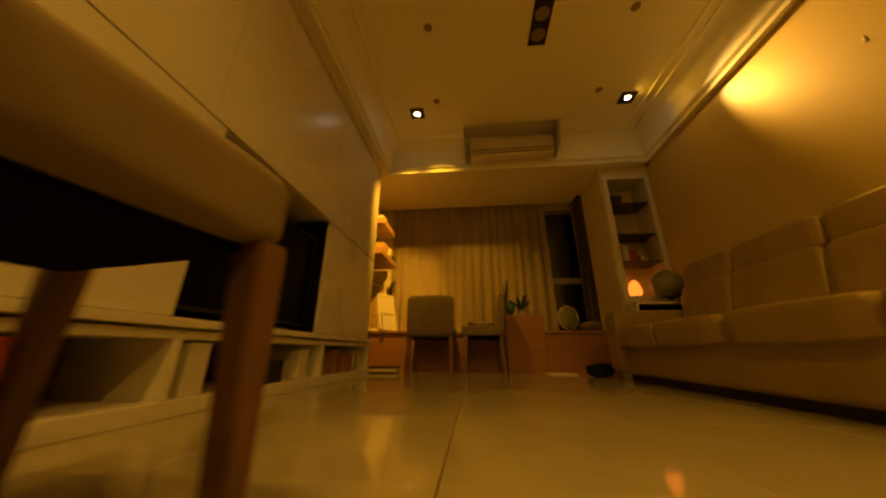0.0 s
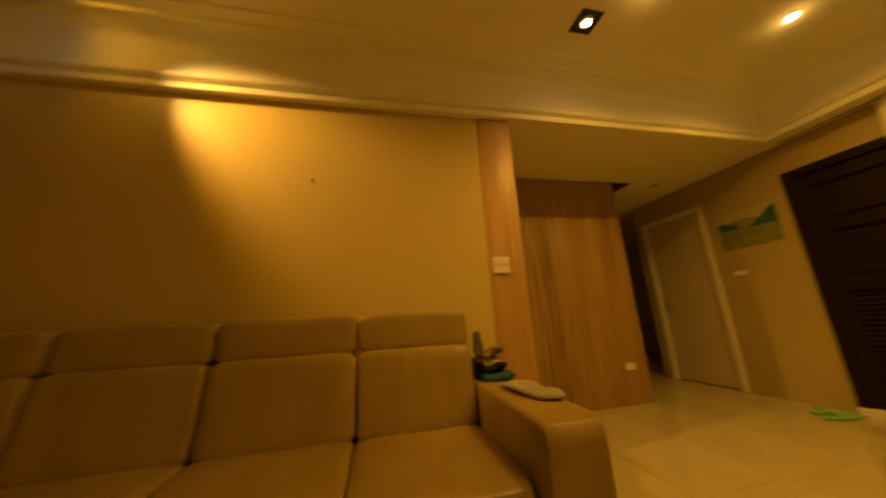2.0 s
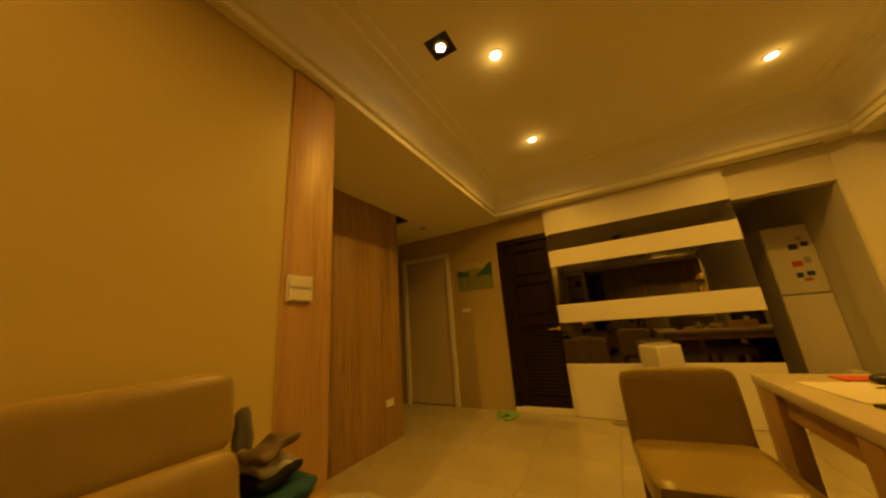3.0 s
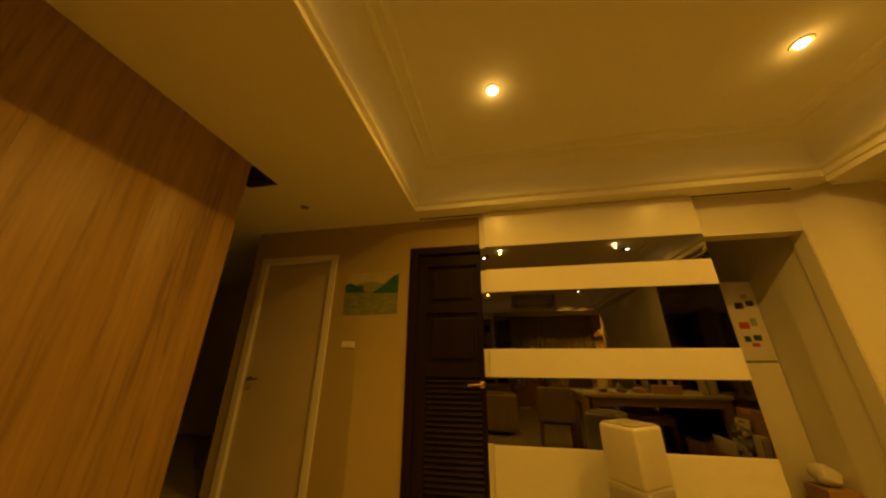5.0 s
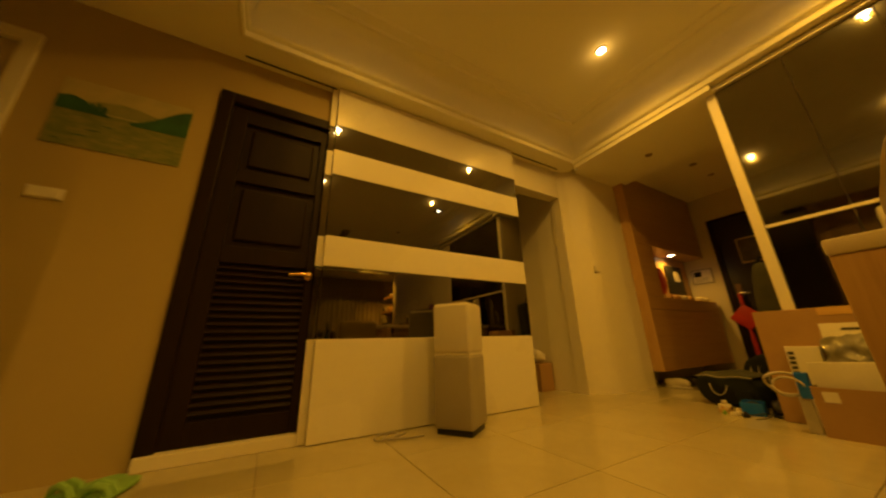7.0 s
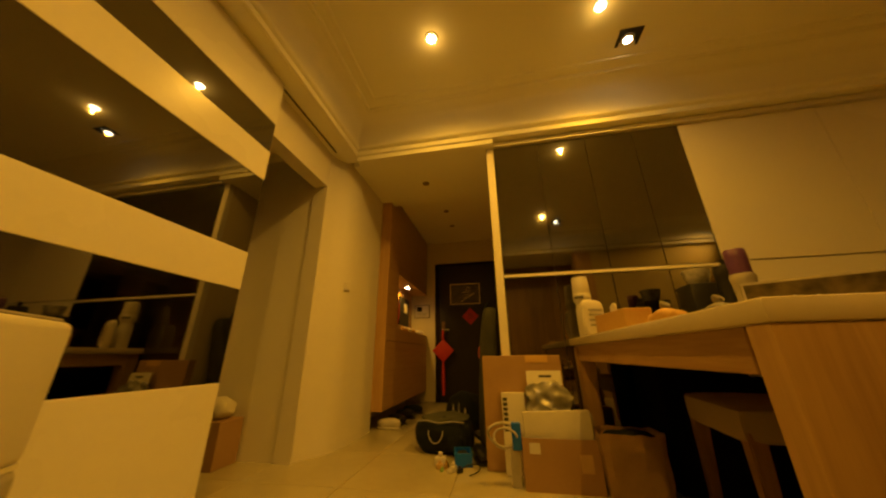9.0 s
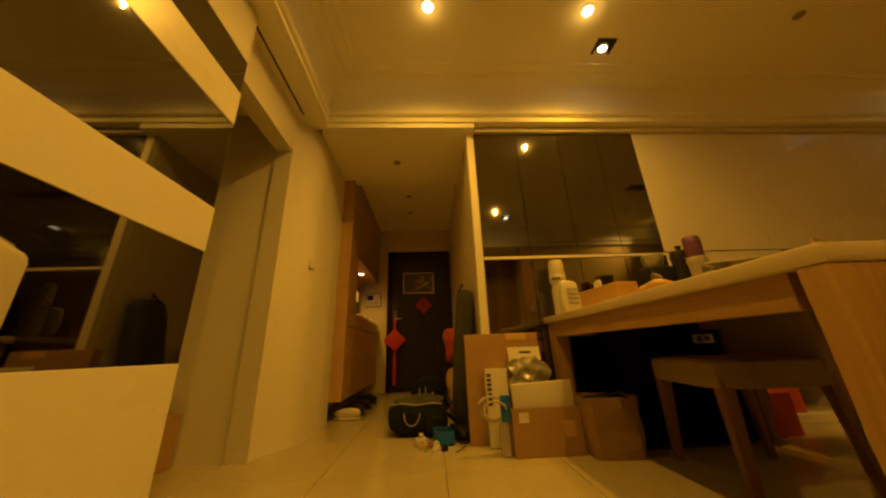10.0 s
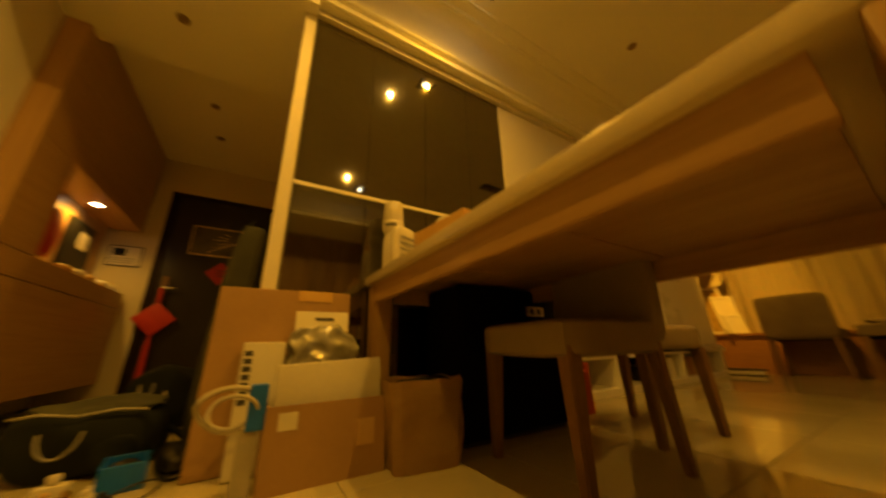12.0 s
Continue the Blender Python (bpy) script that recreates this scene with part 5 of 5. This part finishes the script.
for x, y, mat, sz in ((-0.80, -1.48, PAPER, 0.022), (-0.84, -1.53, BRASS, 0.02), (-0.90, -1.58, PLASTIC, 0.035), (-0.78, -1.44, BLACK, 0.018), (-0.83, -1.57, KRAFT, 0.022), (-0.86, -1.49, PLASTIC, 0.018), (-0.77, -1.50, PAPER, 0.014), (-0.79, -1.55, GREEN, 0.012)):
    t = thing("toy", "small plastic toy lying on the floor", "toy", (x, y, 0), random.uniform(0, 180), "toys on the floor")
    part("body", join(box(-sz, sz, -sz * 0.6, sz * 0.6, 0, sz * 1.3, sz * 0.2), box(-sz * 0.4, sz * 0.4, -sz * 0.4, sz * 0.4, sz * 1.3, sz * 2, sz * 0.15)), mat, t)
    part("wheel", moved(lathe([(sz * 0.45, -sz * 0.12), (sz * 0.45, sz * 0.12)], 12), Matrix.Translation((sz * 0.5, sz * 0.68, sz * 0.46)) @ Matrix.Rotation(radians(90), 4, "X")), BLACK, t)
wr = thing("toy_wire", "thin dark looped wire on the floor", "wire", (-0.80, -1.38, 0))
part("wire", tube([(0.07 * math.cos(k * 0.4), 0.06 * math.sin(k * 0.4), 0.005 + 0.02 * abs(math.sin(k * 0.3))) for k in range(14)], 0.003, 6), BLACK, wr)

# ---------- boxes beside the table ----------
cb = thing("cardboard_panel", "large flat brown cardboard box leaning on the cabinet", "cardboard", (-0.86, -1.02, 0))
part("panel", moved(box(-0.03, 0.03, -0.26, 0.24, 0, 0.645, 0.003), Matrix.Rotation(radians(-3), 4, "Y")), CARD, cb, smooth=False)
part("tape", moved(box(0.0305, 0.032, 0.02, 0.16, 0.60, 0.6455), Matrix.Rotation(radians(-3), 4, "Y")), YELLOWBOX, cb, "brown packing tape", False)
wp = thing("paper_sack", "narrow white paper carrier with dark printing", "paper bag", (-0.79, -1.10, 0))
sack_body = part("body", moved(box(-0.025, 0.025, -0.07, 0.07, 0, 0.43, 0.003), Matrix.Rotation(radians(-4), 4, "Y")), PAPER, wp, smooth=False)
for k in range(7):
    part("letter_bar", moved(box(0.0255, 0.0265, -0.062, -0.036, 0.22 + k * 0.027, 0.238 + k * 0.027), Matrix.Rotation(radians(-4), 4, "Y")), INK, sack_body, smooth=False)
hb = thing("tape_roll", "white handle strap with a blue band on the carton", "strap", (-0.62, -1.14, 0.0))
part("loop", tube([(0.012 * math.sin(3 * a), -0.03 + 0.082 * math.cos(a) + 0.008 * math.sin(2 * a), 0.235 + 0.058 * math.sin(a)) for a in [k * 2 * math.pi / 24 for k in range(25)]], 0.008), STRAP, hb, "white strap loop")
part("loop", tube([(0.014 + 0.01 * math.sin(2 * a), -0.02 + 0.062 * math.cos(a), 0.228 + 0.044 * math.sin(a)) for a in [k * 2 * math.pi / 24 for k in range(25)]], 0.006), STRAP, hb, "inner strap loop")
part("band", box(-0.02, 0.02, 0.015, 0.065, 0.17, 0.30, 0.004), BLUE, hb, "blue band", False)
part("foot", box(-0.006, 0.006, 0.0, 0.05, 0, 0.175, 0.002), STRAP, hb, smooth=False)
bx = thing("carton", "open brown cardboard carton filled with packages", "carton", (-0.735, -0.885, 0), 0)
carton_body = part("front_panel", box(0.155, 0.16, -0.19, 0.19, 0, 0.235), CARD, bx, smooth=False)
for x0, x1, y0, y1, z1, piece in ((-0.14, -0.135, -0.19, 0.19, 0.235, "back_panel"), (-0.135, 0.155, -0.19, -0.185, 0.235, "side_panel"), (-0.135, 0.155, 0.185, 0.19, 0.235, "side_panel"), (-0.135, 0.155, -0.185, 0.185, 0.006, "bottom")):
    part(piece, box(x0, x1, y0, y1, 0, z1), CARD, bx, smooth=False)
part("label", box(0.1602, 0.1615, -0.155, -0.10, 0.165, 0.215), PAPER, carton_body, "pale shipping label", False)
part("label", box(0.1602, 0.1615, 0.09, 0.15, 0.09, 0.17), KRAFT, carton_body, "faded print square", False)
fm = thing("foam_block", "white foam sheet package standing in the carton", "package", (-0.66, -0.87, 0.008))
for k in range(4):
    part("sheet", moved(box(-0.012, 0.012, -0.175, 0.175, 0, 0.352 - 0.012 * k, 0.004), Matrix.Translation((0.042 - 0.027 * k, 0.004 * k, 0)) @ Matrix.Rotation(radians(2.5 - 1.2 * k), 4, "X")), FOAM, fm)
pb = thing("poly_bag", "shiny clear bag with a white header card", "plastic bag", (-0.76, -0.90, 0.245))
part("film", moved(pillow(0, 0, 0.12, 0.035, 0.125, 0.125, 4, 24, 0.03, 17), Matrix.Rotation(radians(-12), 4, "Y")), FILM, pb, "glossy clear film")
header = part("header", moved(box(-0.004, 0.004, -0.105, 0.105, 0.23, 0.315), Matrix.Rotation(radians(-12), 4, "Y")), PAPER, pb, "white header card", False)
part("letter_bar", moved(box(0.004, 0.0055, -0.03, 0.045, 0.275, 0.288), Matrix.Rotation(radians(-12), 4, "Y")), INK, header, smooth=False)
kbag = thing("kraft_bag", "brown kraft paper bag standing under the table", "paper bag", (-0.555, -0.555, 0), -8)
bm = bmesh.new()
rows = []
for k in range(13):
    f = k / 12
    r = []
    for i in range(28):
        a = 2 * math.pi * i / 28
        cx, cy = math.cos(a), math.sin(a)
        q = (abs(cx) ** 6 + abs(cy) ** 6) ** (-1 / 6)
        wv = 1 + 0.09 * noise.noise(Vector((cx * 2, cy * 2, f * 3))) + 0.035 * noise.noise(Vector((cx * 7, cy * 7, f * 9)))
        r.append(bm.verts.new((cx * q * (0.085 + 0.012 * f) * wv, cy * q * (0.125 + 0.022 * f) * wv, 0.285 * f + (0.012 * noise.noise(Vector((cx * 3, cy * 3, 5))) if k == 12 else 0))))
    rows.append(r)
for a, b in zip(rows, rows[1:]):
    for i in range(28):
        bm.faces.new((a[i], a[(i + 1) % 28], b[(i + 1) % 28], b[i]))
bm.faces.new(rows[0][::-1])
bmesh.ops.solidify(bm, geom=bm.faces[:], thickness=0.002)
part("bag", bm, KRAFT, kbag, smooth=False)
part("content", pillow(0, 0, 0.24, 0.075, 0.12, 0.05, 3, 9, 0.025, 12), BAGDARK, kbag, "dark plastic liner")
oc = thing("power_strip", "small white power strip on the black block under the table", "power strip", (-0.55, 0.10, 0.56), 90)
strip = part("body", box(-0.06, 0.06, -0.012, 0.0, -0.025, 0.025, 0.004), PLASTIC, oc, smooth=False)
for k in (-0.03, 0.02):
    part("socket", box(k - 0.012, k + 0.012, -0.0135, -0.0115, -0.014, 0.014), BLACK, strip, "dark socket", False)
rb = thing("red_box", "red-orange box on the floor under the table", "box", (-0.75, 0.50, 0), 4)
part("body", box(-0.09, 0.09, -0.15, 0.15, 0, 0.235, 0.004), RED_CLOTH, rb, smooth=False)

# ---------- things on the table ----------
TT = 0.7455
bt = thing("lotion_bottle", "tall white refill pack and bottle on the table", "bottle", (-0.80, -0.60, TT), 0)
bottle = part("bottle", lathe([(0.045, 0), (0.05, 0.02), (0.05, 0.17), (0.042, 0.20), (0.044, 0.215), (0.055, 0.23), (0.05, 0.36), (0.046, 0.385), (0.02, 0.392)], 28), PLASTIC, bt, "white bottle with a cap")
part("label_band", lathe([(0.0545, 0.245), (0.0555, 0.25), (0.0548, 0.272), (0.0535, 0.275)], 28), PAPER, bottle)
for k in range(4):
    part("letter_bar", moved(box(0.052, 0.0565, -0.006, 0.006, 0.240, 0.258), Matrix.Rotation(radians(-60 + k * 16), 4, "Z")), INK, bottle, smooth=False)
rp2 = thing("refill_pouch", "white refill pouch with faint print on the table", "pouch", (-0.71, -0.58, TT), 20)
pouch = part("pouch", pillow(0, 0, 0.11, 0.03, 0.075, 0.11, 4, 10, 0.008, 12), PLASTIC, rp2)
for k in range(4):
    part("letter_bar", box(0.031, 0.0335, -0.045, 0.045, 0.06 + k * 0.03, 0.072 + k * 0.03), GREYCLOTH, pouch, "faded print bar", False)
tis = thing("tissue_box", "long yellow tissue box on the table", "tissue box", (-0.32, -0.56, TT), 7)
tissue_carton = part("carton", box(-0.15, 0.15, -0.06, 0.06, 0, 0.095, 0.004), YELLOWBOX, tis, smooth=False)
part("tissue", moved(pillow(0, 0, 0.02, 0.03, 0.006, 0.03, 3, 7, 0.01, 20), Matrix.Translation((-0.06, 0, 0.095))), PAPER, tissue_carton, "white tissue")
part("stripe", box(-0.1515, -0.13, -0.0615, 0.0615, 0.002, 0.096), KRAFT, tissue_carton, "brown stripe", False)
for x, y, s, mat, lab in ((-0.04, -0.50, 0.062, YELLOWBOX, "bag of bread rolls in shiny film on the table"), (0.13, -0.42, 0.055, POLY, "crumpled clear snack bag on the table"), (-0.20, -0.42, 0.055, POLY, "tied clear bag on the table")):
    t = thing("snack_bag", lab, "snack bag", (x, y, TT), random.uniform(-30, 30), "snack bags on the table")
    part("film", pillow(0, 0, s * 0.5, s * 1.25, s * 0.8, s * 0.5, 2.6, 11, s * 0.22, 16), mat, t)
    part("twist", pillow(s * 0.2, 0, s * 1.25, s * 0.35, s * 0.22, s * 0.3, 2.4, 7, s * 0.2, 24), POLY, t, "twisted bag end")
th = thing("tumbler", "dark insulated tumbler with a purple lid", "tumbler", (-0.32, 0.0, TT))
tumbler_body = part("body", lathe([(0.038, 0), (0.041, 0.01), (0.043, 0.16), (0.046, 0.215), (0.050, 0.235), (0.044, 0.25)], 24), GREY, th, "grey translucent body")
part("lid", lathe([(0.040, 0.25), (0.043, 0.33), (0.041, 0.365), (0.036, 0.372)], 24), PURPLE, tumbler_body, "purple lid")
fp = thing("french_press", "black coffee press on the table", "coffee press", (-0.45, 0.03, TT))
press_body = part("body", lathe([(0.05, 0), (0.052, 0.01), (0.052, 0.27), (0.056, 0.29), (0.05, 0.325), (0.012, 0.33), (0.012, 0.345), (0.018, 0.36)], 24), BLACK, fp)
part("handle", tube([(0.05, -0.02, 0.27), (0.09, -0.045, 0.25), (0.09, -0.045, 0.06), (0.05, -0.02, 0.04)], 0.009), BLACK, press_body, "black handle")
cm = thing("coffee_machine", "squat black coffee grinder by the cabinet", "grinder", (-0.64, 0.0, TT))
part("body", box(-0.08, 0.08, -0.09, 0.09, 0, 0.27, 0.015), BLACK, cm)
part("hopper", lathe([(0.05, 0.27), (0.07, 0.35), (0.068, 0.355)], 20), POLY, cm, "clear bean hopper")
pk = thing("photo_box", "printed carton with a photo lying open on the table", "box", (-0.05, 0.03, TT), 62)
photo_front = part("front", box(-0.20, 0.20, -0.006, 0.006, 0, 0.17, 0.002), PHOTO, pk, "dark printed photo front", False)
for x0, x1, z0, z1 in ((-0.2, 0.2, 0.0, 0.008), (-0.2, 0.2, 0.162, 0.171), (-0.2, -0.192, 0.008, 0.162), (0.192, 0.2, 0.008, 0.162)):
    part("border", box(x0, x1, -0.008, -0.0055, z0, z1), STRAP, photo_front, "pale border", False)
part("flap", moved(box(0, 0.10, -0.004, 0.004, 0, 0.22, 0.002), Matrix.Translation((0.20, 0, 0)) @ Matrix.Rotation(radians(40), 4, "Z")), GOLDFILM, pk, "printed flap", False)
part("tray", box(-0.19, 0.19, 0.006, 0.12, 0, 0.02, 0.003), PAPER, pk, smooth=False)
be = thing("rabbit_ears", "small white rabbit-ear ornament on the table", "ornament", (0.06, -0.10, TT))
for k in (-1, 1):
    part("ear", moved(pillow(0, 0, 0.035, 0.008, 0.014, 0.035, 2.2, 7), Matrix.Translation((0, k * 0.02, 0.02)) @ Matrix.Rotation(radians(-k * 14), 4, "X")), PLASTIC, be)
part("head", pillow(0, 0, 0.014, 0.03, 0.035, 0.014, 2.4, 7), PLASTIC, be)
pl = thing("placemat", "white placemat lying on the table", "placemat", (0.36, -0.33, TT), 6)
part("sheet", box(-0.22, 0.22, -0.16, 0.16, 0, 0.004, 0.001), PAPER, pl, smooth=False)
ph = thing("mobile_phone", "black mobile phone lying on the table", "phone", (0.48, -0.10, TT), 12)
phone_body = part("body", box(-0.075, 0.075, -0.038, 0.038, 0, 0.009, 0.003), BLACK, ph)
part("screen", box(-0.071, 0.071, -0.034, 0.034, 0.009, 0.0095), SCREEN, phone_body, smooth=False)
ms = thing("computer_mouse", "black cable and mouse on the placemat", "mouse", (0.36, -0.46, TT + 0.004), 30)
part("body", pillow(0, 0, 0.016, 0.05, 0.03, 0.016, 2.6, 8), BLACK, ms)
part("cord", tube([(-0.04, 0, 0.012), (-0.09, 0.02, 0.004), (-0.11, 0.06, 0.004), (-0.07, 0.08, 0.004), (0.02, 0.07, 0.004), (0.12, 0.05, 0.004)], 0.0025, 6), BLACK, ms)
rf = thing("red_folder", "thin red folder at the edge of the table", "folder", (0.30, -0.56, TT), 3)
part("cover", box(-0.15, 0.15, -0.05, 0.05, 0, 0.006, 0.001), RED_CLOTH, rf, smooth=False)
